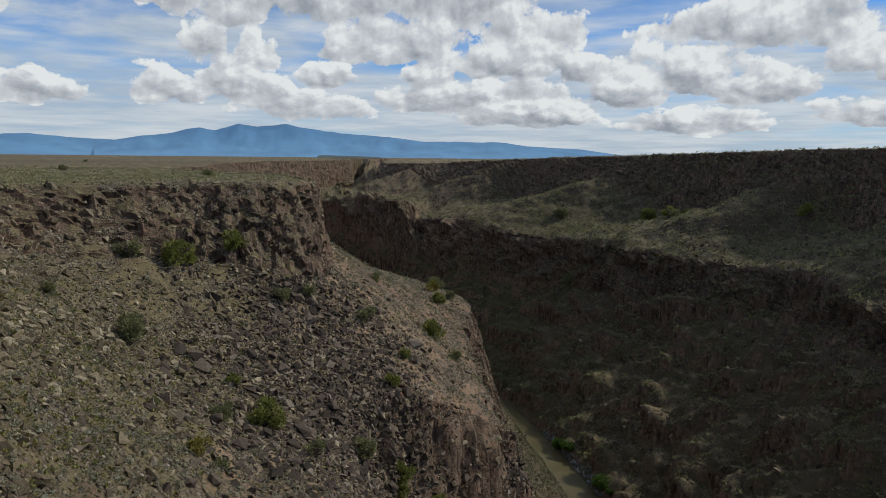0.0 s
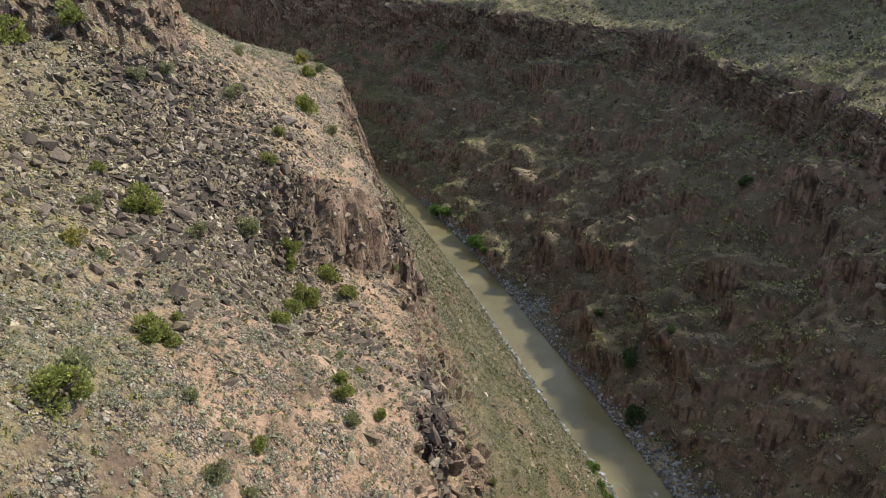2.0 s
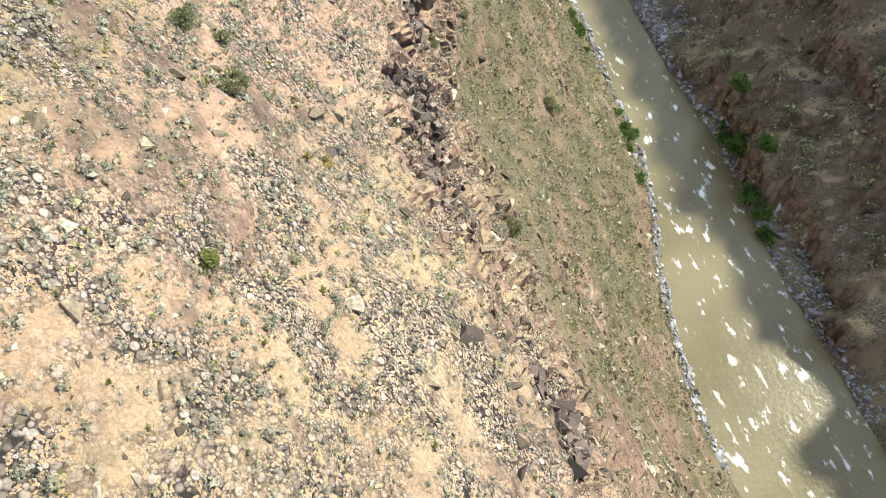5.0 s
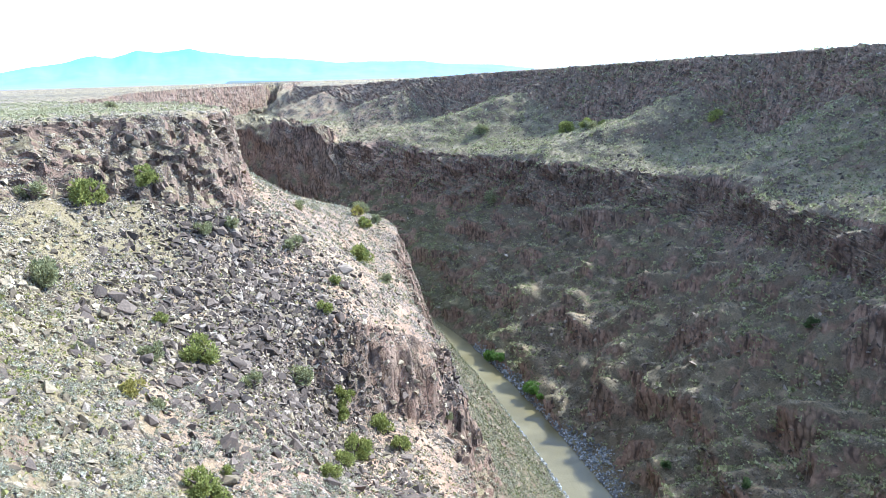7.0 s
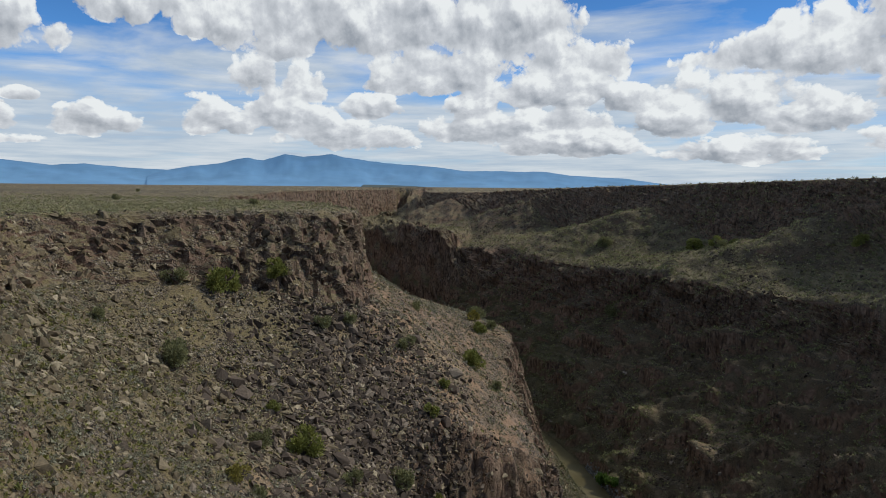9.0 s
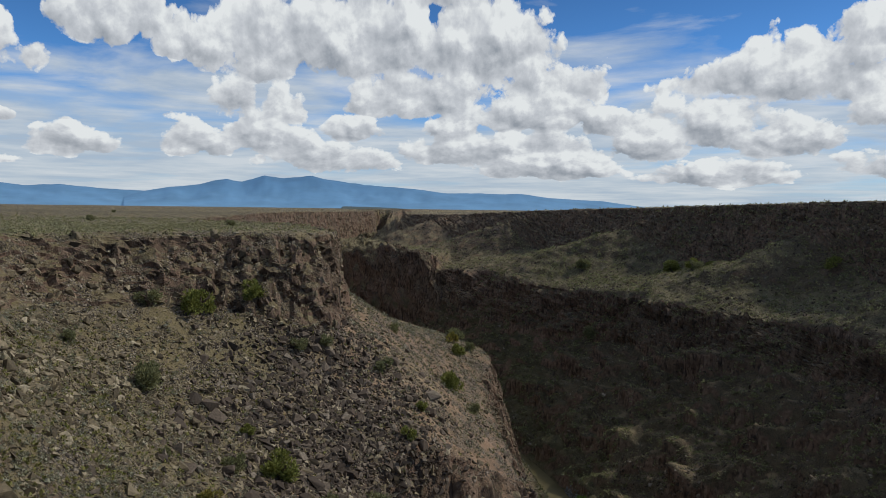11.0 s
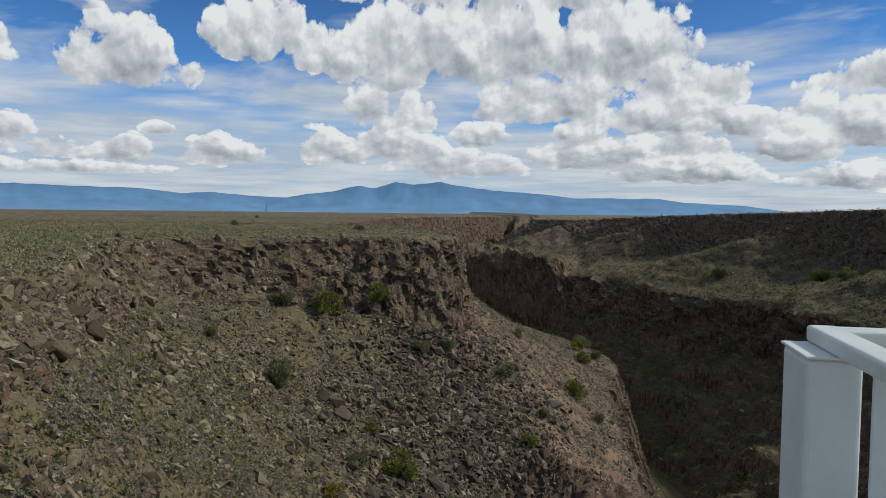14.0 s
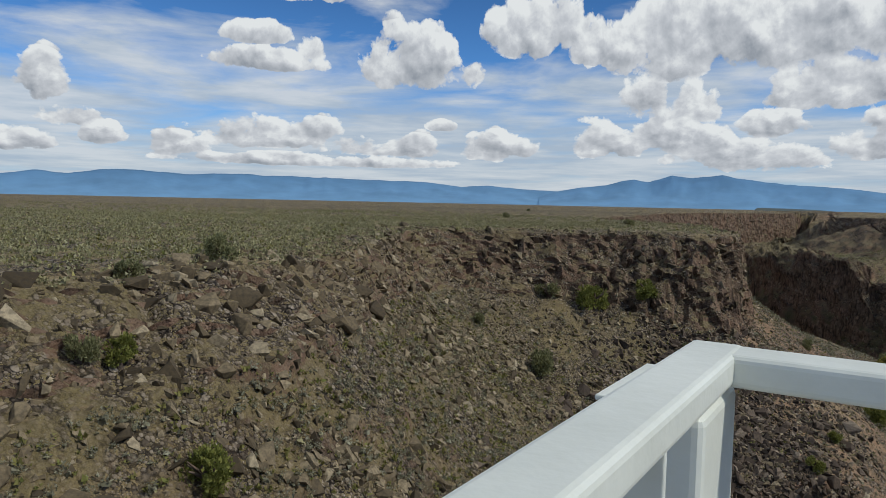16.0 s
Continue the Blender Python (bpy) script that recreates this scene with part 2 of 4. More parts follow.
    # dry grass on the level parts of the far bench
    bench = math_node(N, L, "MULTIPLY", ramp(N, L, math_node(N, L, "DIVIDE", math_node(N, L, "MULTIPLY", where.outputs[2], -1.0), 100.0), [(0.08, 0.0), (0.16, 1.0), (0.58, 1.0), (0.64, 0.0)]), ramp(N, L, math_node(N, L, "MULTIPLY_ADD", where.outputs[0], 0.0025, math_node(N, L, "MULTIPLY", where.outputs[1], 0.0008)), [(0.55, 0.0), (0.60, 1.0)]))
    bench = math_node(N, L, "MULTIPLY", bench, math_node(N, L, "MULTIPLY", ramp(N, L, sep.outputs[2], [(0.70, 0.0), (0.88, 0.55)]), ramp(N, L, patch, [(0.35, 0.35), (0.55, 1.0)])))
    col = mix_rgb(N, L, bench, col, ramp(N, L, grain, [(0.36, (0.12, 0.105, 0.055)), (0.64, (0.35, 0.31, 0.175))]))
    # grassy, greener ground on the slopes near the river, with part shade painted in as darker tones
    dim_grass = ramp(N, L, math_node(N, L, "DIVIDE", math_node(N, L, "MULTIPLY", where.outputs[2], -1.0), 200.0), [(0.40, 0.0), (0.50, 0.95)])
    dim_grass = math_node(N, L, "MULTIPLY", dim_grass, ramp(N, L, math_node(N, L, "DIVIDE", where.outputs[0], 200.0), [(0.55, 1.0), (0.62, 0.35)]))
    dim_grass = math_node(N, L, "MULTIPLY", dim_grass, ramp(N, L, patch, [(0.35, 0.7), (0.6, 1.0)]))
    col = mix_rgb(N, L, dim_grass, col, ramp(N, L, grain, [(0.36, (0.042, 0.04, 0.018)), (0.64, (0.125, 0.112, 0.052))]))
    col = mix_rgb(N, L, ramp(N, L, grain, [(0.5, 0.0), (0.66, 0.4)]), col, (0.13, 0.10, 0.07))
    rust = ramp(N, L, noise_tex(N, L, pos, 0.06, 3, 0.5), [(0.37, 0.1), (0.58, 0.85)])
    rock = ramp(N, L, noise_tex(N, L, pos, 0.45, 7, 0.68), [(0.32, (0.045, 0.036, 0.028)), (0.5, (0.12, 0.085, 0.056)), (0.68, (0.24, 0.165, 0.105))])
    # upright columns with dark cracks between them
    upright = N("ShaderNodeMapping")
    upright.inputs["Scale"].default_value = (1.0, 1.0, 0.22)
    L(mix_rgb(N, L, 0.5, pos, noise_tex(N, L, pos, 0.6, 3, 0.6, color=True), "ADD"), upright.inputs["Vector"])
    shaft = N("ShaderNodeTexVoronoi")
    shaft.inputs["Scale"].default_value = 0.6
    L(upright.outputs[0], shaft.inputs["Vector"])
    shaft_tone = N("ShaderNodeSeparateColor")
    L(shaft.outputs["Color"], shaft_tone.inputs[0])
    cliffy = ramp(N, L, sep.outputs[2], [(0.34, 1.0), (0.52, 0.0)])
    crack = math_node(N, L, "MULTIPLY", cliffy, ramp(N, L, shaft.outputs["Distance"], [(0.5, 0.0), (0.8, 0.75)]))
    red = ramp(N, L, noise_tex(N, L, pos, 0.5, 6, 0.65), [(0.32, (0.09, 0.056, 0.04)), (0.5, (0.205, 0.125, 0.085)), (0.68, (0.33, 0.215, 0.148))])
    away = N("ShaderNodeVectorMath", operation="DISTANCE")
    L(pos, away.inputs[0])
    away.inputs[1].default_value = (125, 620, -72)
    rust = math_node(N, L, "MAXIMUM", rust, ramp(N, L, math_node(N, L, "DIVIDE", away.outputs["Value"], 200.0), [(0.45, 1.0), (0.6, 0.0)]))
    rock = mix_rgb(N, L, rust, rock, red)
    rock = mix_rgb(N, L, math_node(N, L, "MULTIPLY", cliffy, ramp(N, L, shaft_tone.outputs[0], [(0.3, 0.0), (1.0, 0.5)])), rock, (0.36, 0.26, 0.18))
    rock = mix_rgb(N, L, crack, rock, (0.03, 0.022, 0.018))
    steep = math_node(N, L, "ADD", sep.outputs[2], math_node(N, L, "MULTIPLY_ADD", math_node(N, L, "SUBTRACT", grain, 0.5), 0.4, math_node(N, L, "MULTIPLY", math_node(N, L, "SUBTRACT", patch, 0.5), 0.7)))
    steep = math_node(N, L, "MULTIPLY_ADD", math_node(N, L, "SUBTRACT", noise_tex(N, L, pos, 0.05, 3, 0.55), 0.5), 0.8, steep)
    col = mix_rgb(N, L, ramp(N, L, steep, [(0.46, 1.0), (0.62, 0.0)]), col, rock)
    L(col, b.inputs["Base Color"])
    h = math_node(N, L, "ADD", grain, math_node(N, L, "MULTIPLY", math_node(N, L, "ADD", math_node(N, L, "MULTIPLY", peb1, k1), math_node(N, L, "MULTIPLY", peb2, k2)), -1.2))
    h = math_node(N, L, "MULTIPLY_ADD", crack, -1.5, h)
    bump(N, L, b, h, 1.0, 0.35)
    return m


def island_material(name, stops, rough=0.9, grain_scale=3.0, grain_mix=0.5, dark=(0.04, 0.035, 0.03), leaf=0.0):
    m, N, L, b = material(name)
    geo = N("ShaderNodeNewGeometry")
    info = N("ShaderNodeObjectInfo")
    r = math_node(N, L, "FRACT", math_node(N, L, "ADD", geo.outputs["Random Per Island"], info.outputs["Random"]))
    col = ramp(N, L, r, stops)
    g = noise_tex(N, L, geo.outputs["Position"], grain_scale, 5, 0.65)
    col = mix_rgb(N, L, ramp(N, L, g, [(0.4, grain_mix), (0.6, 0.0)]), col, dark)
    L(col, b.inputs["Base Color"])
    b.inputs["Roughness"].default_value = rough
    bump(N, L, b, g, 0.5, 0.1)
    if leaf:  # light that passes through thin leaves
        tr, mx = N("ShaderNodeBsdfTranslucent"), N("ShaderNodeMixShader")
        L(col, tr.inputs[0])
        mx.inputs[0].default_value = leaf
        L(b.outputs[0], mx.inputs[1]), L(tr.outputs[0], mx.inputs[2])
        out = next(k for k in m.node_tree.nodes if k.bl_idname == "ShaderNodeOutputMaterial")
        L(mx.outputs[0], out.inputs[0])
    return m


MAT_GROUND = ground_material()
MAT_ROCK = island_material("basalt", [(0.0, (0.06, 0.045, 0.027)), (0.45, (0.185, 0.142, 0.085)), (0.85, (0.32, 0.255, 0.16)), (1.0, (0.46, 0.385, 0.26))])
# darker copy of the basalt: the far wall's shade is put into its colour
MAT_ROCK_SHADED = island_material("shaded_basalt", [(0.0, (0.05, 0.037, 0.028)), (0.5, (0.12, 0.09, 0.065)), (0.85, (0.22, 0.17, 0.125)), (1.0, (0.38, 0.32, 0.25))])
MAT_ROCK_DARK = island_material("dark_basalt", [(0.0, (0.04, 0.03, 0.023)), (0.5, (0.115, 0.084, 0.062)), (0.85, (0.19, 0.145, 0.107)), (1.0, (0.32, 0.26, 0.195))])
MAT_SAGE = island_material("sagebrush_leaf", [(0.0, (0.15, 0.143, 0.09)), (0.5, (0.28, 0.268, 0.18)), (0.9, (0.39, 0.375, 0.27)), (1.0, (0.37, 0.33, 0.13))], grain_mix=0.3, leaf=0.2)
MAT_SAGE_DRY = island_material("dry_sagebrush_leaf", [(0.0, (0.15, 0.14, 0.07)), (0.5, (0.34, 0.32, 0.165)), (0.9, (0.46, 0.44, 0.26)), (1.0, (0.46, 0.41, 0.14))], grain_mix=0.3, leaf=0.2)
MAT_JUNIPER = island_material("juniper_leaf", [(0.0, (0.13, 0.145, 0.035)), (0.6, (0.27, 0.285, 0.07)), (1.0, (0.41, 0.41, 0.12))], grain_mix=0.25, leaf=0.35)
MAT_ROCK_GREY = island_material("river_stone", [(0.0, (0.10, 0.10, 0.10)), (0.5, (0.20, 0.20, 0.195)), (1.0, (0.36, 0.36, 0.35))])
MAT_GRASS = island_material("dry_grass_blade", [(0.0, (0.15, 0.14, 0.045)), (0.6, (0.27, 0.25, 0.085)), (1.0, (0.20, 0.22, 0.06))], grain_mix=0.15, leaf=0.2)
MAT_OLIVE = island_material("olive_leaf", [(0.0, (0.145, 0.15, 0.07)), (0.6, (0.28, 0.28, 0.13)), (1.0, (0.40, 0.39, 0.2))], grain_mix=0.25, leaf=0.35)
MAT_YELLOW = island_material("rabbitbrush_leaf", [(0.0, (0.18, 0.16, 0.045)), (0.6, (0.36, 0.31, 0.08)), (1.0, (0.5, 0.42, 0.10))], grain_mix=0.2, leaf=0.3)
MAT_OAK = island_material("oak_leaf", [(0.0, (0.035, 0.055, 0.02)), (0.6, (0.07, 0.10, 0.035)), (1.0, (0.11, 0.15, 0.05))], grain_mix=0.2, leaf=0.3)
MAT_SCRUB = island_material("scrub_leaf", [(0.0, (0.07, 0.08, 0.03)), (0.5, (0.15, 0.155, 0.065)), (1.0, (0.27, 0.26, 0.13))], grain_mix=0.2, leaf=0.2)
MAT_WILLOW = island_material("willow_leaf", [(0.0, (0.06, 0.11, 0.02)), (0.6, (0.11, 0.19, 0.035)), (1.0, (0.18, 0.26, 0.06))], grain_mix=0.2, leaf=0.35)
MAT_BARK = island_material("bark", [(0.0, (0.12, 0.085, 0.06)), (1.0, (0.2, 0.15, 0.11))])


def water_material():
    """Silty olive water; white riffles where it runs over rocks."""
    m, N, L, b = material("river_water")
    pos = position(N)
    sep = N("ShaderNodeSeparateXYZ")
    L(pos, sep.inputs[0])
    g = noise_tex(N, L, pos, 0.05, 3, 0.5)
    col = ramp(N, L, g, [(0.35, (0.105, 0.087, 0.042)), (0.65, (0.145, 0.122, 0.065))])
    flow = N("ShaderNodeMapping")
    flow.inputs["Scale"].default_value = (1.3, 0.6, 1.0)
    flow.inputs["Rotation"].default_value = (0, 0, 0.25)
    L(pos, flow.inputs["Vector"])
    f = math_node(N, L, "ADD", noise_tex(N, L, flow.outputs[0], 0.3, 3, 0.5), math_node(N, L, "MULTIPLY", noise_tex(N, L, flow.outputs[0], 2.4, 7, 0.75, 1.2), 0.34))
    rapid = ramp(N, L, math_node(N, L, "DIVIDE", sep.outputs[1], 200.0), [(0.62, 1.0), (0.80, 0.0)])
    foam = math_node(N, L, "MULTIPLY", ramp(N, L, f, [(0.79, 0.0), (0.93, 0.9)]), rapid)
    L(mix_rgb(N, L, foam, col, (0.75, 0.74, 0.68)), b.inputs["Base Color"])
    L(math_node(N, L, "MULTIPLY_ADD", foam, 0.6, 0.18), b.inputs["Roughness"])
    b.inputs["Specular IOR Level"].default_value = 0.25
    bump(N, L, b, noise_tex(N, L, pos, 0.8, 5, 0.6), 0.5, 0.2)
    return m


MAT_WATER = water_material()


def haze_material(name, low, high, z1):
    """Backdrop of far ranges: haze of miles of air painted into the colour, plus a faint glow for scattered daylight.
    """
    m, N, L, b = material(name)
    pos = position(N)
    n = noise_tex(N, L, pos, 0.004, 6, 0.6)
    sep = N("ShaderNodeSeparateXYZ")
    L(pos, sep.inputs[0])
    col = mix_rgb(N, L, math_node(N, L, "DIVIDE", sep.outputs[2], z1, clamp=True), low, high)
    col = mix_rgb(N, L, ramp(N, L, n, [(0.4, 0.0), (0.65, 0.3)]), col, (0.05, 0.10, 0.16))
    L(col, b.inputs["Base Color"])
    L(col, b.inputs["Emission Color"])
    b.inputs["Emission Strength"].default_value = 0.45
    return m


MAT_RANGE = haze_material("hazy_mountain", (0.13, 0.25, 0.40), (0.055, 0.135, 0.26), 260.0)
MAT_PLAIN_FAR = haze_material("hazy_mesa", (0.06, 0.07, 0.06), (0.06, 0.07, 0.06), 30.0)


def paint_material():
    m, N, L, b = material("white_paint")
    n = noise_tex(N, L, position(N), 6.0, 5, 0.6)
    L(ramp(N, L, n, [(0.3, (0.66, 0.68, 0.61)), (0.6, (0.77, 0.79, 0.72))]), b.inputs["Base Color"])
    b.inputs["Roughness"].default_value = 0.4
    b.inputs["Specular IOR Level"].default_value = 0.4
    bump(N, L, b, noise_tex(N, L, position(N), 60.0, 3, 0.5), 0.08, 0.01)
    return m


MAT_PAINT = paint_material()
MAT_CONCRETE = island_material("concrete", [(0.0, (0.36, 0.35, 0.33)), (1.0, (0.40, 0.39, 0.36))], grain_scale=1.5, grain_mix=0.2, dark=(0.2, 0.19, 0.18))

# ---- noise in numpy ----
rng = np.random.default_rng(7)


def hash3(ix, iy, iz, seed):
    h = (ix * 374761393 + iy * 668265263 + iz * 2147483647 * 3 + seed * 974711) & 0xFFFFFFFF
    h = ((h ^ (h >> 13)) * 1274126177) & 0xFFFFFFFF
    h = ((h ^ (h >> 16)) * 2246822519) & 0xFFFFFFFF
    return ((h ^ (h >> 15)) & 0xFFFFFF) / float(0xFFFFFF)


def value_noise(x, y, z, seed=0):
    fx, fy, fz = np.floor(x), np.floor(y), np.floor(z)
    ix, iy, iz = fx.astype(np.int64), fy.astype(np.int64), fz.astype(np.int64)
    tx, ty, tz = x - fx, y - fy, z - fz
    tx, ty, tz = tx * tx * (3 - 2 * tx), ty * ty * (3 - 2 * ty), tz * tz * (3 - 2 * tz)
    out = 0
    for dx in (0, 1):
        wx = tx if dx else 1 - tx
        for dy in (0, 1):
            wy = ty if dy else 1 - ty
            for dz in (0, 1):
                out = out + wx * wy * (tz if dz else 1 - tz) * hash3(ix + dx, iy + dy, iz + dz, seed)
    return out * 2 - 1


def fbm(x, y, z, size, octaves=4, seed=0, gain=0.5):
    out, amp, total = 0, 1.0, 0.0
    for o in range(octaves):
        s = 2.0 ** o / size
        out = out + amp * value_noise(x * s + 13.7 * o, y * s + 5.1 * o, z * s, seed + o)
        total += amp
        amp *= gain
    return out / total


def cell_value(x, y, z, size, seed=0):
    """A random number per Voronoi cell, for blocks and columns, and the distance to the cell's middle."""
    x, y, z = x / size, y / size, z / size
    ix, iy, iz = (np.floor(c).astype(np.int64) for c in (x, y, z))
    best, val = np.full(x.shape, 9.0), np.zeros(x.shape)
    for dx in (-1, 0, 1):
        for dy in (-1, 0, 1):
            for dz in (-1, 0, 1):
                cx, cy, cz = ix + dx, iy + dy, iz + dz
                px, py, pz = (c + hash3(cx, cy, cz, seed + k) for k, c in ((1, cx), (2, cy), (3, cz)))
                d = (px - x) ** 2 + (py - y) ** 2 + (pz - z) ** 2
                near = d < best
                best = np.where(near, d, best)
                val = np.where(near, hash3(cx, cy, cz, seed + 9), val)
    return val, np.sqrt(best)


def smooth(a, b, x):
    t = np.clip((x - a) / (b - a), 0, 1)
    return t * t * (3 - 2 * t)


# ---- the gorge: plan lines that run north along it, station by station ----
Y = [-1500, -600, -150, -30, 26, 55, 92, 132, 152, 185, 240, 330, 480, 750, 1000, 1250, 1500]
W_RIM = [(-300, -1500), (-140, -600), (-80, -150), (-60, -30), (-46, 26), (-46, 55), (-60, 92), (-72, 140), (-46, 158), (-19, 173), (-34, 232), (-90, 320), (-112, 480), (-142, 750), (-122, 1000), (-62, 1250), (-60, 1500)]
W_FOOT = [(-285, -1500), (-125, -600), (-66, -150), (-50, -30), (-37, 24), (-37, 52), (-52, 87), (-62, 133), (-43, 148), (-17, 160), (-20, 236), (-80, 325), (-100, 480), (-130, 750), (-113, 1000), (-54, 1250), (-52, 1500)]
W_FOOT_Z = [-20, -20, -16, -9, -7, -6.5, -8, -13, -15, -21, -19, -22, -30, -45, -50, -50, -50]
W_EDGE = [(-190, -1500), (-40, -600), (5, -150), (14, -30), (14, 20), (10, 44), (17, 76), (24, 105), (28, 135), (28, 172), (28, 232), (34, 292), (-66, 480), (-116, 745), (-109, 1000), (-51, 1250), (-50, 1500)]
W_EDGE_Z = [-62, -62, -62, -60, -60, -60, -60, -60, -60, -58, -55, -53, -55, -60, -60, -60, -60]
W_BASE = [(-175, -1500), (-25, -600), (20, -150), (30, -30), (31, 24), (31, 54), (30, 84), (40, 112), (43, 142), (43, 180), (44, 235), (46, 296), (-46, 480), (-106, 745), (-105, 1000), (-48, 1250), (-48, 1500)]
W_BASE_Z = -95
BANK_L = [(-60, -1500), (70, -600), (80, -150), (76, -30), (76, 26), (82, 55), (94, 92), (99, 132), (101, 152), (99, 185), (98, 240), (95, 330), (70, 480), (-68, 750), (-99, 1000), (-46, 1250), (-46, 1500)]
BANK_R = [(-30, -1500), (98, -600), (110, -150), (113, -30), (114, 26), (115, 55), (119, 92), (119, 132), (120, 152), (119, 185), (117, 240), (112, 330), (88, 480), (-56, 750), (-91, 1000), (-43, 1250), (-40, 1500)]
RIVER_Z = -166.0
E_BASE = [(20, -1500), (150, -600), (180, -150), (205, -30), (208, 33), (208, 66), (208, 106), (208, 146), (209, 174), (211, 213), (220, 275), (222, 375), (166, 511), (77, 676), (-6, 818), (-70, 1022), (-25, 1500)]
E_BASE_Z = [-80, -80, -78, -78, -78, -78, -78, -78, -78, -78, -78, -80, -92, -96, -92, -80, -60]
E_EDGE = [(60, -1500), (190, -600), (210, -150), (218, -30), (220, 35), (220, 70), (220, 110), (220, 150), (221, 178), (222, 222), (230, 290), (231, 393), (174, 520), (86, 690), (6, 830), (-60, 1030), (-20, 1500)]
E_EDGE_Z = [-60, -60, -60, -60, -60, -60, -60, -60, -60, -60, -60, -60, -60, -60, -58, -52, -44]
E_FOOT = [(110, -1500), (250, -600), (276, -150), (290, -30), (291, 35), (291, 75), (291, 118), (291, 160), (292, 191), (293, 240), (298, 320), (292, 450), (232, 600), (140, 770), (62, 900), (-10, 1080), (0, 1500)]
E_FOOT_Z = -30
E_RIM = [(130, -1500), (280, -600), (300, -150), (307, -30), (307, 35), (307, 75), (306, 118), (307, 162), (308, 195), (310, 250), (315, 335), (308, 470), (248, 625), (156, 795), (78, 925), (8, 1100), (20, 1500)]
E_RIM_Z = [2, 6, 12, 15, 15, 15, 15, 15, 15, 15, 15, 14, 10, 5, -1, -3, 0]


EAST_FANS = [(110, 45), (232, 62), (372, 60), (508, 55), (650, 60), (775, 40), (880, 55), (1010, 50)]  # middle along the wall, half width


def pchip(xs, ys, x):
    xs, ys = np.array(xs, float), np.array(ys, float)
    h, dl = np.diff(xs), np.diff(ys) / np.diff(xs)
    m = np.zeros(len(xs))
    m[0], m[-1] = dl[0], dl[-1]
    m[1:-1] = (dl[:-1] * h[1:] + dl[1:] * h[:-1]) / (h[1:] + h[:-1])
    k = np.clip(np.searchsorted(xs, x) - 1, 0, len(xs) - 2)
    t = (x - xs[k]) / h[k]
    return (2 * t**3 - 3 * t**2 + 1) * ys[k] + (t**3 - 2 * t**2 + t) * h[k] * m[k] + (3 * t**2 - 2 * t**3) * ys[k + 1] + (t**3 - t**2) * h[k] * m[k + 1]


ROWS = np.concatenate([np.arange(-1500, -150, 50), np.arange(-150, -30, 8), np.arange(-30, -12, 2.5), np.arange(-12, 200, 0.9), np.arange(200, 320, 1.2), np.arange(320, 520, 2.2), np.arange(520, 1000, 6), np.arange(1000, 1300, 6), np.arange(1300, 1501, 10)])
ROWS = ROWS.astype(float)


def plan_line(pts, z):
    xs, ys = pchip(Y, [p[0] for p in pts], ROWS), pchip(Y, [p[1] for p in pts], ROWS)
    zs = pchip(Y, z, ROWS) if isinstance(z, list) else np.full(len(ROWS), float(z))
    return np.stack([xs, ys, zs], 1)


def shifted(line, dx, dz, straight=None):
    out = line.copy()
    out[:, 0] += dx
    out[:, 2] += dz
    if straight is not None:
        out[:, 0], out[:, 1] = straight, ROWS
    return out


w_rim = plan_line(W_RIM, 0.0)
e_rim = plan_line(E_RIM, E_RIM_Z)
LINES = [  # line, pieces up to it from the one before, name of the strip that ends at it
    (shifted(w_rim, 0, 0, -700.0), 0, ""),
    (shifted(w_rim, -140, 0), 25, "plateau_w"),
    (shifted(w_rim, -7, 0.0), 62, "plateau_w"),
    (shifted(w_rim, 0, -0.8), 8, "rim_w"),
    (plan_line(W_FOOT, W_FOOT_Z), 30, "cliff_w"),
    (plan_line(W_EDGE, W_EDGE_Z), 110, "talus_w"),
    (plan_line(W_BASE, W_BASE_Z), 44, "inner_w"),
    (shifted(plan_line(BANK_L, RIVER_Z + 0.6), -2, 1.5), 56, "low_w"),
    (shifted(plan_line(BANK_L, RIVER_Z - 0.6), 1, 0), 4, "bank_w"),
    (shifted(plan_line(BANK_R, RIVER_Z - 0.6), -1, 0), 6, "bed"),
    (shifted(plan_line(BANK_R, RIVER_Z + 0.6), 2, 1.5), 4, "bank_e"),
    (plan_line(E_BASE, E_BASE_Z), 60, "low_e"),
    (plan_line(E_EDGE, E_EDGE_Z), 44, "inner_e"),
    (plan_line(E_FOOT, E_FOOT_Z), 46, "bench_e"),
    (e_rim, 40, "cliff_e"),
    (shifted(e_rim, 8, 0.6), 6, "rim_e"),
    (shifted(e_rim, 160, 0.5), 24, "plateau_e"),
    (shifted(e_rim, 0, 0, 950.0), 8, "plateau_e"),
]


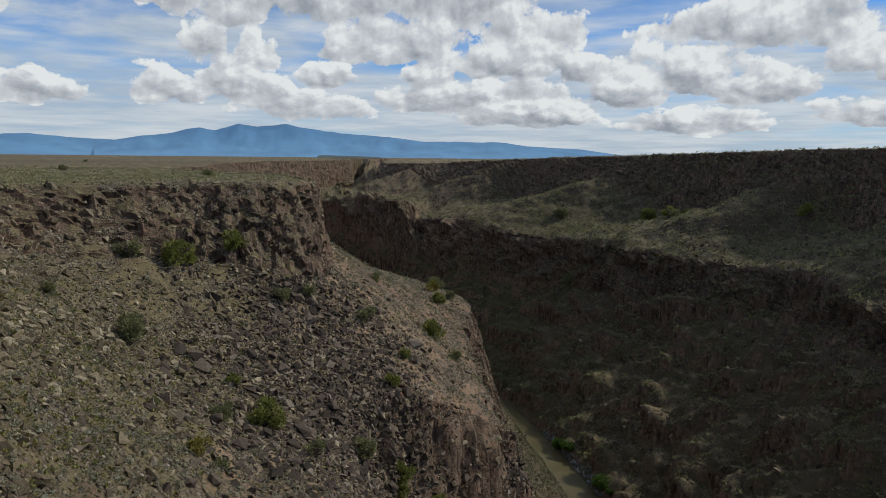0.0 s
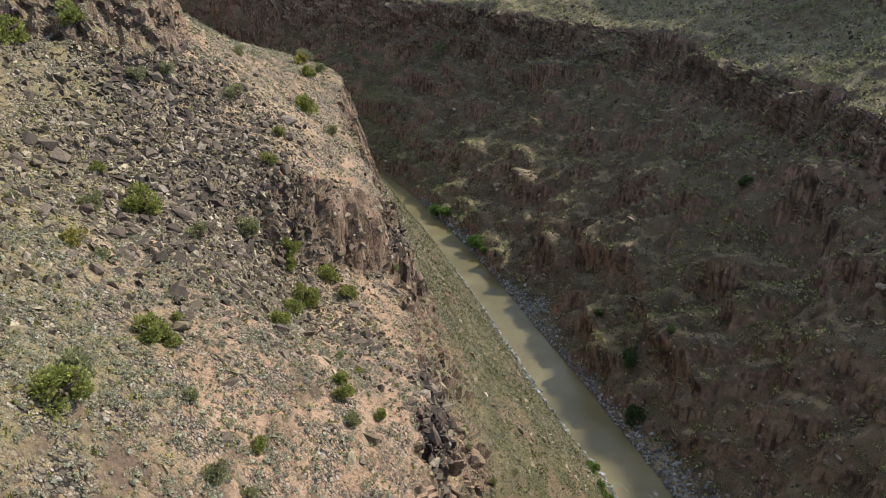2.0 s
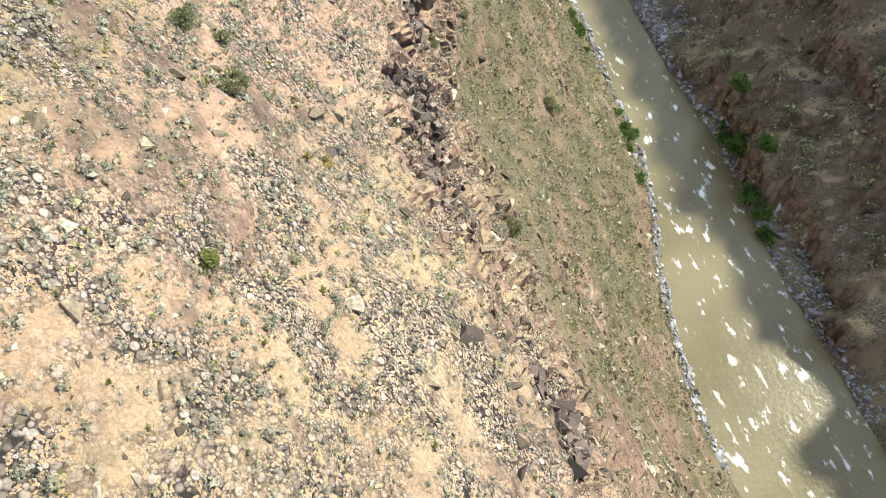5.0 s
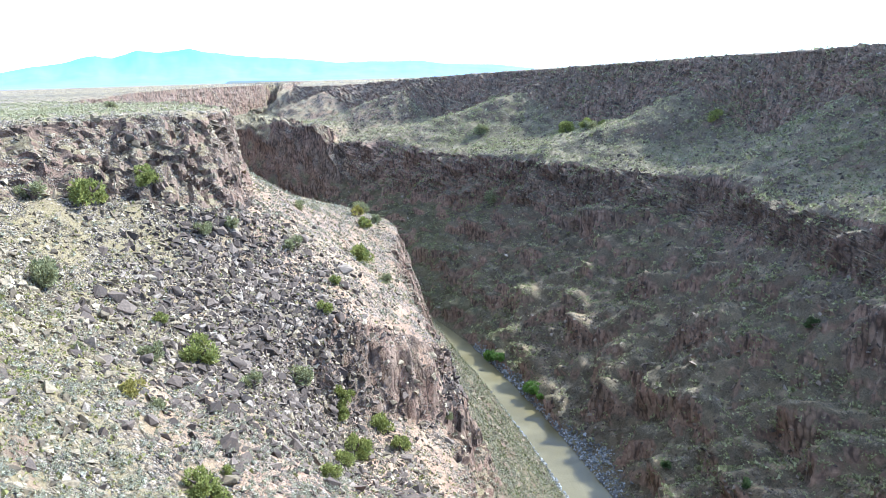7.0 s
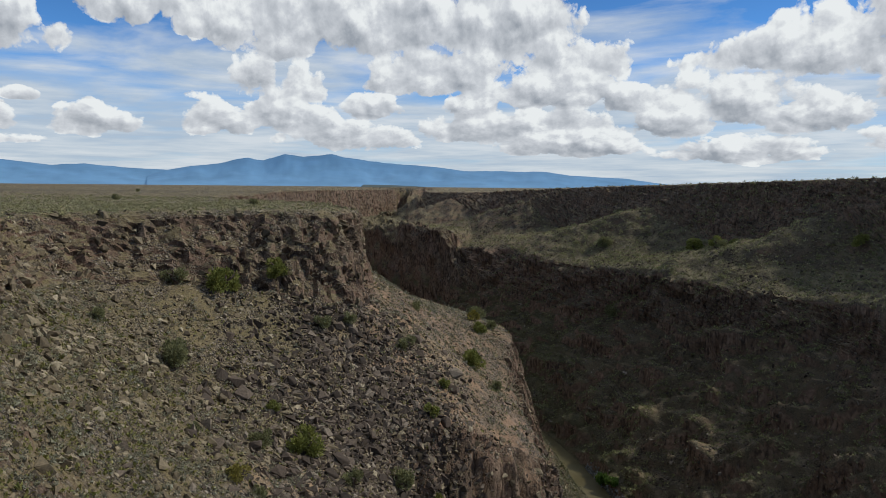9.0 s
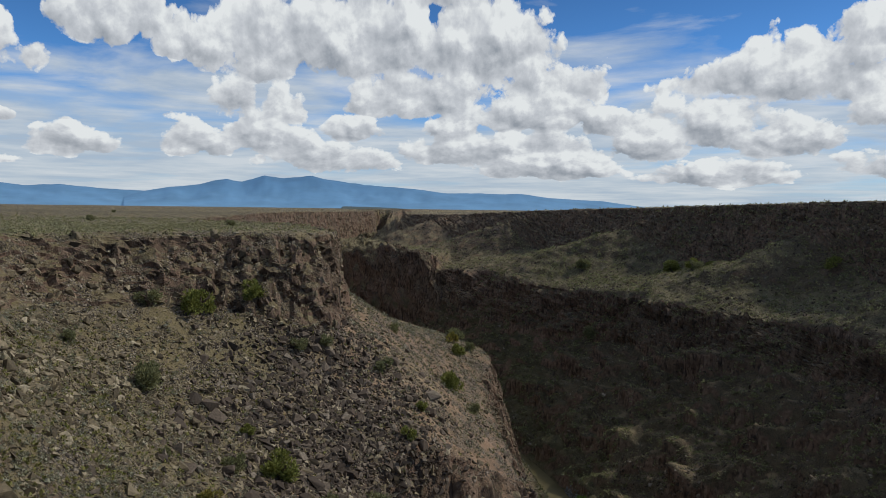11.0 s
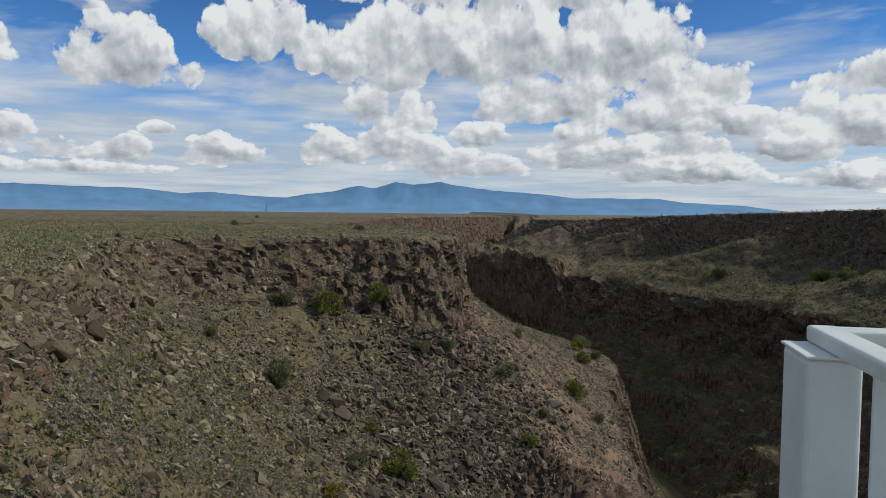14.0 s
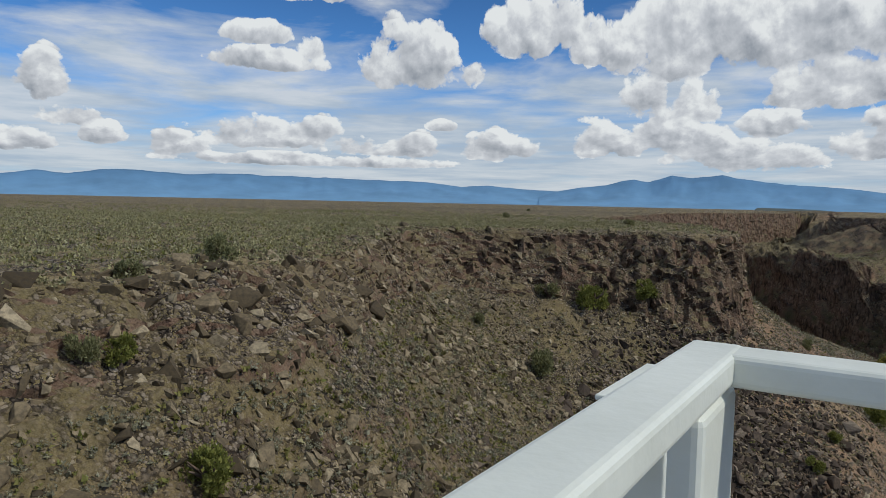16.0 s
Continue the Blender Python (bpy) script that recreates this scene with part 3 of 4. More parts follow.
def build_gorge():
    cols, zone = [LINES[0][0]], [0]
    names = [""]
    for i in range(1, len(LINES)):
        a, (b, n, name) = LINES[i - 1][0], LINES[i]
        names.append(name)
        for k in range(1, n + 1):
            cols.append(a + (b - a) * (k / n))
            zone.append(i)
    V = np.stack(cols, 1)  # rows, columns, xyz
    # fans of debris under the eastern rim: crests that reach down over the bench
    share = np.array([1.0 if i == 0 else 0.0 for i in range(len(zone))])
    for name, u in (("bench_e", lambda f: 0.15 + 0.85 * f), ("cliff_e", lambda f: 1 - f)):
        i = names.index(name)
        at = np.where(np.array(zone) == i)[0]
        share[at] = u(np.arange(1, len(at) + 1) / len(at))
    share[0] = 0.0
    along = V[:, :, 1] + 0.35 * (V[:, :, 0] - 220)
    fan = sum(np.clip(1 - np.abs(along - c) / w, 0, 1) for c, w in EAST_FANS)
    V[:, :, 2] += share[None, :] * (fan * 27.0 - 7.0) * (V[:, :, 1] > 60)
    zone = np.array(zone)
    kind = np.array([names[z] for z in zone])
    # the gorge dies out at both far ends
    end = smooth(1440, 1495, ROWS) + 1 - smooth(-1450, -1200, ROWS)
    V[:, :, 2] = V[:, :, 2] * (1 - end[:, None]) + np.where(V[:, :, 0] > 0, 2.0, 0.0) * end[:, None]
    # the floor climbs towards the far bend
    V[:, :, 2] = np.maximum(V[:, :, 2], (-170 + 128 * smooth(760, 930, ROWS))[:, None])
    # a cliff that faces south where the bench of the west wall ends above the lower slope
    x, y = V[:, :, 0], V[:, :, 1]
    side = y - (139 + (x - 9) * 0.65)
    on_slope = np.isin(kind, ["talus_w", "inner_w"])[None, :]
    V[:, :, 2] += on_slope * smooth(-14, 6, x) * (smooth(-3, 4, side) * 18 - 14) * smooth(75, 128, y) * (1 - smooth(150, 215, y)) * (1 - smooth(-70, -100, V[:, :, 2]))
    face = on_slope * smooth(-8, 4, x) * np.exp(-(side / 6) ** 2)
    # surface normals of the plain loft
    du, dv = np.gradient(V, axis=0), np.gradient(V, axis=1)
    n = np.cross(dv, du)
    n /= np.linalg.norm(n, axis=2, keepdims=True) + 1e-9
    n *= np.sign(n[:, :, 2:3] + 1e-9)
    x, y, z = V[:, :, 0], V[:, :, 1], V[:, :, 2]

    def amount(table):
        a = np.array([table.get(k, 0.0) for k in kind], float)
        k = np.array([0.1, 0.2, 0.4, 0.2, 0.1])
        return np.convolve(np.pad(a, 2, "edge"), k, "valid")[None, :]

    cliff = amount({"cliff_w": 1.0, "inner_w": 1.0, "inner_e": 1.0, "cliff_e": 1.0, "low_e": 0.4})
    slope = amount({"talus_w": 1.0, "low_w": 1.0, "low_e": 1.0, "bench_e": 1.0, "rim_w": 0.6, "rim_e": 0.6, "cliff_w": 0.6, "cliff_e": 0.6, "inner_w": 0.6, "inner_e": 0.6})
    east = amount({"low_e": 1.0, "inner_e": 1.0, "bench_e": 0.3, "cliff_e": 0.3})
    flat = amount({"plateau_w": 1.0, "plateau_e": 1.0, "rim_w": 0.6})
    # blocks and columns of the cliffs
    c1, f1 = cell_value(x, y, z * 0.14, 2.4, 3)
    c2, f2 = cell_value(x, y, z * 0.8, 9.0, 17)
    low_rim = np.where(kind == "cliff_w", 1.0, 0.0)[None, :] * (1 - np.clip(-pchip(Y, W_FOOT_Z, ROWS) / 20.0, 0.3, 1.0))[:, None]
    cliff = np.maximum(cliff * (1 - low_rim), face)
    d = cliff * ((c1 - 0.5) * 2.6 + (c2 - 0.5) * 2.0 - f1 * 0.9)
    d = d + cliff * fbm(x, y, z, 1.4, 3, 41) * 0.5
    # spurs and gullies that run down the walls
    d = d + east * (fbm(x, y + z * 0.35, z * 0.2, 44.0, 3, 60) * 10.0 + np.abs(fbm(x, y + z * 0.4, z * 0.5, 17.0, 4, 70)) * 16.0 - 3.5 + fbm(x, y, z * 0.6, 5.0, 3, 75) * 1.6)
    # broken tiers of rock between the debris of the eastern wall
    tier = (z + fbm(x, y, z * 0, 60.0, 3, 120) * 14.0) / 24.0
    tier = smooth(0.0, 0.3, tier - np.floor(tier)) - (tier - np.floor(tier))
    crag = smooth(-0.05, 0.2, fbm(x, y, z, 45.0, 3, 130))
    low_east = amount({"low_e": 1.0, "inner_e": 0.5})
    d = d + low_east * crag * (tier * 9.0 + (c1 - 0.5) * 2.0)
    d = d + slope * (fbm(x, y, z, 26.0, 3, 80) * 1.8 + fbm(x, y, z, 4.0, 3, 90) * 0.55)
    V = V + n * d[:, :, None]
    V[:, :, 2] += flat * (fbm(x, y, 0 * x, 60.0, 4, 99) * 0.9 + fbm(x, y, 0 * x, 2.5, 2, 95) * 0.12) * (1 - end[:, None])
    return V, kind


GRID, KIND = build_gorge()


def mesh_from(name, verts, quads, mat, smooth_shade=True):
    """verts: n x 3 array; quads: m x 3 or m x 4 array."""
    me = bpy.data.meshes.new(name)
    k = quads.shape[1]
    me.vertices.add(len(verts))
    me.vertices.foreach_set("co", np.ascontiguousarray(verts, np.float32).ravel())
    me.loops.add(quads.size)
    me.loops.foreach_set("vertex_index", np.ascontiguousarray(quads, np.int32).ravel())
    me.polygons.add(len(quads))
    me.polygons.foreach_set("loop_start", np.arange(0, quads.size, k, dtype=np.int32))
    me.polygons.foreach_set("use_smooth", np.full(len(quads), smooth_shade))
    me.update(calc_edges=True)
    me.validate()
    me.materials.append(mat)
    return me


def build_ground():
    r, c = GRID.shape[:2]
    idx = np.arange(r * c).reshape(r, c)
    q = np.stack([idx[:-1, :-1], idx[:-1, 1:], idx[1:, 1:], idx[1:, :-1]], 2).reshape(-1, 4)
    verts = GRID.reshape(-1, 3)
    # the plain goes on to the horizon from the sheet's four sides
    ring_in = np.concatenate([idx[0, :-1], idx[:-1, -1], idx[-1, :0:-1], idx[:0:-1, 0]])
    p = verts[ring_in]
    v = p[:, :2] - np.array([100.0, 0.0])
    far = np.zeros_like(p)
    far[:, :2] = v / np.max(np.abs(v) / np.array([4900.0, 4900.0]), axis=1, keepdims=True)
    far[:, 2] = 0.0
    mid = p * 0.7 + far * 0.3
    mid[:, 2] = p[:, 2] * 0.5
    base = len(verts)
    m = len(ring_in)
    a, b, e = np.arange(m), (np.arange(m) + 1) % m, base
    q2 = np.stack([ring_in[b], ring_in[a], e + a, e + b], 1)
    q3 = np.stack([e + b, e + a, e + m + a, e + m + b], 1)
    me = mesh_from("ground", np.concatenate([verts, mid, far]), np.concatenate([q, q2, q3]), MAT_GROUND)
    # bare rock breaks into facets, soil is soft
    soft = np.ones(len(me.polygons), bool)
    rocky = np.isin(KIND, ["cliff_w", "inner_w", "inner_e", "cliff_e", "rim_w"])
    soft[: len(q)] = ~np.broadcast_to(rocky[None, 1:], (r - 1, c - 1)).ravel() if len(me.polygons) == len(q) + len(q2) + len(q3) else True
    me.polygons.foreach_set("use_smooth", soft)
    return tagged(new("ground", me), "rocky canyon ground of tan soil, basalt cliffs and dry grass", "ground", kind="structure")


ground = build_ground()


def build_water():
    a, b = shifted(plan_line(BANK_L, RIVER_Z), -1.5, 0), shifted(plan_line(BANK_R, RIVER_Z), 1.5, 0)
    keep = (ROWS > -600) & (ROWS < 1000)
    a, b = a[keep], b[keep]
    n = 8
    V = np.stack([a + (b - a) * k / n for k in range(n + 1)], 1)
    r, c = V.shape[:2]
    idx = np.arange(r * c).reshape(r, c)
    q = np.stack([idx[:-1, :-1], idx[:-1, 1:], idx[1:, 1:], idx[1:, :-1]], 2).reshape(-1, 4)
    return tagged(new("water", mesh_from("water", V.reshape(-1, 3), q, MAT_WATER)), "muddy olive-green river with white riffles in the gorge", "river", kind="structure")


build_water()

# ---- far mountains and mesa ----
def build_range(name, az0, az1, dist, height, seed, mat, label):
    """A ridge that follows a profile of heights (degrees of azimuth, metres), with spurs towards the viewer."""
    az = np.linspace(az0, az1, 260)
    prof = np.interp(az, [p[0] for p in height], [p[1] for p in height])
    prof = prof + fbm(az * 1.0, az * 0, az * 0, 1.3, 4, seed) * 0.05 * prof
    rows = []
    for k, f in enumerate(np.linspace(0, 1, 14)):
        d = dist - 700 + 700 * f
        zz = prof * f ** 1.3 * (1 + 0.25 * fbm(az * 0.8, az * 0 + 4 * f, az * 0, 1.0, 4, seed + 9) * np.sin(f * math.pi)) - 3 * (f == 0)
        rows.append(np.stack([np.sin(np.radians(az)) * d, np.cos(np.radians(az)) * d, zz], 1))
    rows.append(rows[-1] + np.stack([np.sin(np.radians(az)) * 120, np.cos(np.radians(az)) * 120, -prof - 5], 1))
    V = np.stack(rows, 0)
    r, c = V.shape[:2]
    idx = np.arange(r * c).reshape(r, c)
    q = np.stack([idx[:-1, :-1], idx[:-1, 1:], idx[1:, 1:], idx[1:, :-1]], 2).reshape(-1, 4)
    return tagged(new(name, mesh_from(name, V.reshape(-1, 3), q, mat)), label, "mountain", kind="structure")


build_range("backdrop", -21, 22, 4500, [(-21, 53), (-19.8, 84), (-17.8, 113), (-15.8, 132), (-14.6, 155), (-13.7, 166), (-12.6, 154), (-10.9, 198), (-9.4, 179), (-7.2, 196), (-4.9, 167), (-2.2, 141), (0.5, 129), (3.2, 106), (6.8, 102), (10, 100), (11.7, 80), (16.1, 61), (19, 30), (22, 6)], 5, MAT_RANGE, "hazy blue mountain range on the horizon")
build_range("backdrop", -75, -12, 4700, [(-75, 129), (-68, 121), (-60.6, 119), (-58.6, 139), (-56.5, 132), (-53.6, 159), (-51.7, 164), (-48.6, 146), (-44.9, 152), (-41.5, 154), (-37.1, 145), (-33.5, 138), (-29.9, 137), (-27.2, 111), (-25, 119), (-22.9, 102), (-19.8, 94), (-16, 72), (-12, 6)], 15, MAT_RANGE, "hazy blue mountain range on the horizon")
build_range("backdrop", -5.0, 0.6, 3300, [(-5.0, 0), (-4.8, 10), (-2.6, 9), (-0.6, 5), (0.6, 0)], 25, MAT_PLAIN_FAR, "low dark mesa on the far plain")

# ---- scatter on the gorge's sheet ----
DU, DV = np.gradient(GRID, axis=0), np.gradient(GRID, axis=1)
NORMAL = np.cross(DV, DU)
AREA = np.linalg.norm(NORMAL, axis=2)
NORMAL = NORMAL / (AREA[:, :, None] + 1e-9)
NORMAL *= np.sign(NORMAL[:, :, 2:3] + 1e-9)
COL_KIND = np.broadcast_to(KIND[None, :], AREA.shape)
GX, GY, GZ = GRID[:, :, 0], GRID[:, :, 1], GRID[:, :, 2]


def pick(weight, count):
    """count random points of the sheet, by weight per square metre; returns places and normals."""
    w = (weight * AREA)[:-1, :-1].ravel()
    i = rng.choice(len(w), count, p=w / w.sum())
    r, c = np.divmod(i, AREA.shape[1] - 1)
    a, b = rng.random((2, count, 1))
    p = (GRID[r, c] * (1 - a) + GRID[r + 1, c] * a) * (1 - b) + (GRID[r, c + 1] * (1 - a) + GRID[r + 1, c + 1] * a) * b
    return p, NORMAL[r, c]


def drop_to(x, y):
    """The sheet's height at a place in plan."""
    d = (GX - x) ** 2 + (GY - y) ** 2
    k = np.unravel_index(np.argmin(d), d.shape)
    return float(GZ[k])


def of(*names):
    return np.isin(COL_KIND, names).astype(float)


def rock_template(seed, flat=1.0, points=8):
    r = np.random.default_rng(seed)
    bm = bmesh.new()
    for _ in range(points):
        v = r.normal(size=3)
        v /= np.abs(v).max() ** 0.75 * np.linalg.norm(v) ** 0.25
        bm.verts.new(v * np.array([1.0, 0.8, 0.8 * flat]) * r.uniform(0.75, 1.0) * 0.6)
    bmesh.ops.convex_hull(bm, input=bm.verts)
    loose = [v for v in bm.verts if not v.link_faces]
    bmesh.ops.delete(bm, geom=loose, context="VERTS")
    bmesh.ops.triangulate(bm, faces=bm.faces)
    bm.verts.index_update()
    out = np.array([v.co[:] for v in bm.verts]), np.array([[v.index for v in f.verts] for f in bm.faces])
    bm.free()
    return out


def bush_template(seed, leaves, size=0.30, upright=0.5, height=0.75, full=True):
    """A shrub as many small crossed leaf sprays in an uneven dome, about 1 m wide."""
    r = np.random.default_rng(seed)
    lobes = r.normal(size=(5, 3)) * np.array([0.26, 0.26, 0.1]) + np.array([0, 0, height * 0.45])
    core, hull = rock_template(seed + 5000)
    verts = [c * np.array([0.5, 0.5, height * 0.55]) + np.array([0, 0, height * 0.36]) for c in core]
    faces = [tuple(f) for f in hull]
    if not full:
        verts, faces = [], []
    for k in range(leaves):
        d = r.normal(size=3)
        d[2] = abs(d[2]) * 0.9 + 0.05
        d /= np.linalg.norm(d)
        p = lobes[k % 5] + d * np.array([0.30, 0.30, height * 0.5]) * r.uniform(0.55, 1.0)
        p[2] = max(p[2], 0.02)
        a = d * upright + r.normal(size=3) * 0.5 + np.array([0, 0, 0.35])
        a /= np.linalg.norm(a)
        b = np.cross(a, r.normal(size=3))
        b /= np.linalg.norm(b)
        s = size * r.uniform(0.6, 1.2)
        n = len(verts)
        verts += [p - b * s * 0.42, p + b * s * 0.42, p + a * s]
        faces.append((n, n + 1, n + 2))
    return np.array(verts), np.array(faces)


def scatter(name, templates, p, nrm, size, mat, tilt=0.0, sink=0.0, stretch=None, label="", category=""):
    """One object of stuff: template meshes set at the places p with sizes, random turns and a tilt to the slope."""
    V, F, base = [], [], 0
    which = rng.integers(0, len(templates), len(p))
    for k, (tv, tf) in enumerate(templates):
        sel = which == k
        m = int(sel.sum())
        if not m:
            continue
        ang = rng.random(m) * 2 * np.pi
        up = nrm[sel] * tilt + np.array([0, 0, 1.0]) * (1 - tilt) + rng.normal(size=(m, 3)) * (0.6 if sink > 0 else 0.12)
        up /= np.linalg.norm(up, axis=1, keepdims=True)
        t = np.stack([np.cos(ang), np.sin(ang), np.zeros(m)], 1)
        t -= up * np.sum(t * up, 1, keepdims=True)
        t /= np.linalg.norm(t, axis=1, keepdims=True)
        s3 = size[sel][:, None] * (np.ones(3) if stretch is None else 1 + (rng.random((m, 3)) - 0.5) * stretch)
        tv2 = tv[None] * s3[:, None, :]
        w = tv2[:, :, 0:1] * t[:, None] + tv2[:, :, 1:2] * np.cross(up, t)[:, None] + tv2[:, :, 2:3] * up[:, None]
        w = w + (p[sel] + up * (-sink) * size[sel][:, None])[:, None]
        V.append(w.reshape(-1, 3))
        F.append((tf[None] + (base + np.arange(m) * len(tv))[:, None, None]).reshape(-1, 3))
        base += m * len(tv)
    ob = new(name, mesh_from(name, np.concatenate(V), np.concatenate(F), mat, False))
    return tagged(ob, label, category, kind="stuff")


FAR_ROCKS = [rock_template(140 + k, 0.8, 7) for k in range(8)]
ROCKS = [rock_template(100 + k, 1.0 if k % 2 else 0.7) for k in range(10)]
NEAR_SAGE = [bush_template(200 + k, 46, 0.16, 0.7) for k in range(6)]
PLAIN_SAGE = [bush_template(350 + k, 11, 0.34, 0.5, 0.6, False) for k in range(6)]
FAR_SAGE = [bush_template(300 + k, 10, 0.38, 0.4, 0.55, False) for k in range(6)]
TUFTS = [bush_template(400 + k, 8, 0.5, 0.9, 0.6, False) for k in range(4)]

in_walk = ((GY > -8) & (GY < 330)).astype(float)
near = np.exp(-((GX + 10) ** 2 + (GY - 50) ** 2) / 110.0 ** 2)
close = np.exp(-((GX + 22) ** 2 + (GY - 62) ** 2) / 62.0 ** 2)
# bouldery field in the middle of the west slope, stone streams between the shrubs
field = np.exp(-(((GX + 12) / 17) ** 2 + ((GY - 130) / 34) ** 2))
stream = smooth(0.05, 0.35, fbm(GX, GY, GZ, 22.0, 3, 500))
west_slope = of("talus_w") * in_walk
steep = 1 - smooth(0.55, 0.75, NORMAL[:, :, 2])


def log_sizes(lo, hi, n, power=2.2):
    u = rng.random(n)
    return lo * (1 - u * (1 - (lo / hi) ** power)) ** (-1 / power)


# loose rock of the west wall
outcrop = smooth(0.12, 0.4, fbm(GX, GY, GZ, 15.0, 3, 540))
stony = np.maximum(1 - smooth(-34, -20, GX), smooth(95, 120, GY))
p, n = pick(west_slope * (0.3 + field * 3 + stream * 1.0) * (0.07 + 0.93 * stony) * (0.12 + close), 36000)
scatter("rock_debris", ROCKS, p, n, log_sizes(0.28, 1.9, len(p), 1.75), MAT_ROCK, 0.8, 0.0, 0.6, "angular brown basalt rubble covering the canyon slope", "rocks")
p, n = pick(west_slope * field ** 1.3, 9000)
scatter("rock_debris", ROCKS, p, n, log_sizes(0.6, 2.4, len(p), 1.5), MAT_ROCK_DARK, 0.7, 0.03, 0.6, "field of dark angular basalt blocks on the talus", "rocks")
p, n = pick(of("rim_w", "cliff_w") * in_walk * (0.4 + 0.8 * near), 6000)
scatter("rock_debris", ROCKS, p, n, log_sizes(0.5, 2.2, len(p), 1.6), MAT_ROCK, 0.5, 0.2, 0.6, "broken basalt blocks along the canyon rim", "rocks")
p, n = pick(of("low_w", "inner_w") * in_walk * (0.4 + stream), 8000)
scatter("rock_debris", ROCKS, p, n, log_sizes(0.6, 2.6, len(p)), MAT_ROCK, 0.8, 0.02, 0.6, "scattered basalt rubble on the lower slope", "rocks")
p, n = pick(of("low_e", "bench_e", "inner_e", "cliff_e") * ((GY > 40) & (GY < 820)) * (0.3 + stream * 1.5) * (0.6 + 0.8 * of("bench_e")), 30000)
scatter("rock_debris", FAR_ROCKS, p, n, log_sizes(0.9, 3.6, len(p)), MAT_ROCK_SHADED, 0.8, 0.05, 0.6, "basalt rubble on the far canyon wall, coloured darker for its shade", "rocks")
p, n = pick(of("bank_w", "bank_e", "low_w", "low_e") * ((GY > 8) & (GY < 420)) * (1 - smooth(RIVER_Z + 1.2, RIVER_Z + 3.5, GZ)) * (GZ > RIVER_Z - 0.5), 6000)
scatter("river_stones", ROCKS, p, n, log_sizes(0.7, 2.6, len(p)), MAT_ROCK_GREY, 0.6, -0.1, 0.6, "grey boulders lining both river banks", "rocks")

# the broken ledge above the inner cliff
p, n = pick(of("inner_w", "talus_w") * (GY > 8) * (GY < 200) * np.exp(-((GZ + 64 + 5 * fbm(GX, GY, 0 * GX, 30.0, 2, 560)) / 7.0) ** 2) * (of("inner_w") + 0.25) * smooth(-0.1, 0.2, fbm(GX, GY, GZ, 12.0, 3, 565)), 4500)
scatter("rock_debris", ROCKS, p, n, log_sizes(0.7, 3.0, len(p), 1.4), MAT_ROCK_DARK, 0.6, 0.1, 0.6, "broken brown basalt ledge above the inner cliff", "rocks")

# shrubs
cover = 0.75 + 0.5 * smooth(-0.2, 0.35, fbm(GX, GY, GZ, 14.0, 3, 520))
flatish = smooth(0.35, 0.62, NORMAL[:, :, 2])
p, n = pick(west_slope * flatish * cover * (1 - 0.85 * np.clip(field, 0, 1)) * (GY < 150) * (0.25 + close) * (1 - 0.45 * stony), 7000)
scatter("sagebrush", NEAR_SAGE, p, n, log_sizes(0.5, 1.4, len(p)), MAT_SAGE, 0.3, 0.0, 0.4, "grey-green sagebrush covering the canyon slope", "shrubs")
p, n = pick(of("talus_w", "low_w", "inner_w") * in_walk * flatish * cover * ((GY >= 150) + of("low_w", "inner_w")) * (1 - 0.85 * np.clip(field, 0, 1)), 12000)
scatter("sagebrush", FAR_SAGE, p, n, log_sizes(0.7, 1.6, len(p)), MAT_SAGE, 0.3, 0.0, 0.4, "grey-green sagebrush on the lower slopes", "shrubs")
p, n = pick(of("plateau_w", "rim_w") * ((GY > -10) & (GY < 420)) * cover * np.exp(-((GX + 60) ** 2 + (GY - 60) ** 2) / 170.0 ** 2), 22000)
scatter("sagebrush", PLAIN_SAGE, p, n, log_sizes(0.6, 1.3, len(p)), MAT_SAGE_DRY, 0.0, 0.0, 0.4, "grey-green sagebrush covering the flat plateau", "shrubs")
p, n = pick(of("low_w") * ((GY > 20) & (GY < 420)) * (0.25 + smooth(-0.1, 0.3, fbm(GX, GY, GZ, 9.0, 3, 590))), 9000)
scatter("sagebrush", FAR_SAGE, p, n, log_sizes(0.6, 2.0, len(p)), MAT_SCRUB, 0.3, 0.0, 0.4, "dull green scrub on the grassy slope above the river", "shrubs")
p, n = pick(of("bench_e", "low_e", "plateau_e", "rim_e", "inner_e", "cliff_e") * ((GY > 8) & (GY < 900)) * (0.2 + of("bench_e")) * flatish * cover, 24000)
scatter("sagebrush", [bush_template(330 + k, 9, 0.5, 0.3, 0.55, False) for k in range(5)], p, n, log_sizes(1.0, 2.4, len(p)), MAT_SAGE_DRY, 0.3, 0.0, 0.4, "grey-green sagebrush on the far canyon benches", "shrubs")
p, n = pick(of("low_e", "inner_e", "bench_e", "cliff_e") * (GY > 40) * (GY < 700) * (0.2 + smooth(-0.1, 0.3, fbm(GX, GY, GZ, 20.0, 3, 580))), 14000)
scatter("sagebrush", [bush_template(370 + k, 9, 0.5, 0.3, 0.6, False) for k in range(5)], p, n, log_sizes(1.2, 3.2, len(p)), MAT_OLIVE, 0.3, 0.0, 0.4, "olive-green scrub on the steep far canyon wall", "shrubs")
p, n = pick((of("talus_w") * (0.3 + stony) + 0.5 * of("plateau_w", "low_w")) * in_walk * flatish * (0.1 + close), 15000)
scatter("dry_grass", TUFTS, p, n, log_sizes(0.35, 0.9, len(p)), MAT_GRASS, 0.2, 0.0, 0.4, "tufts of dry yellow grass on the slope", "grass")


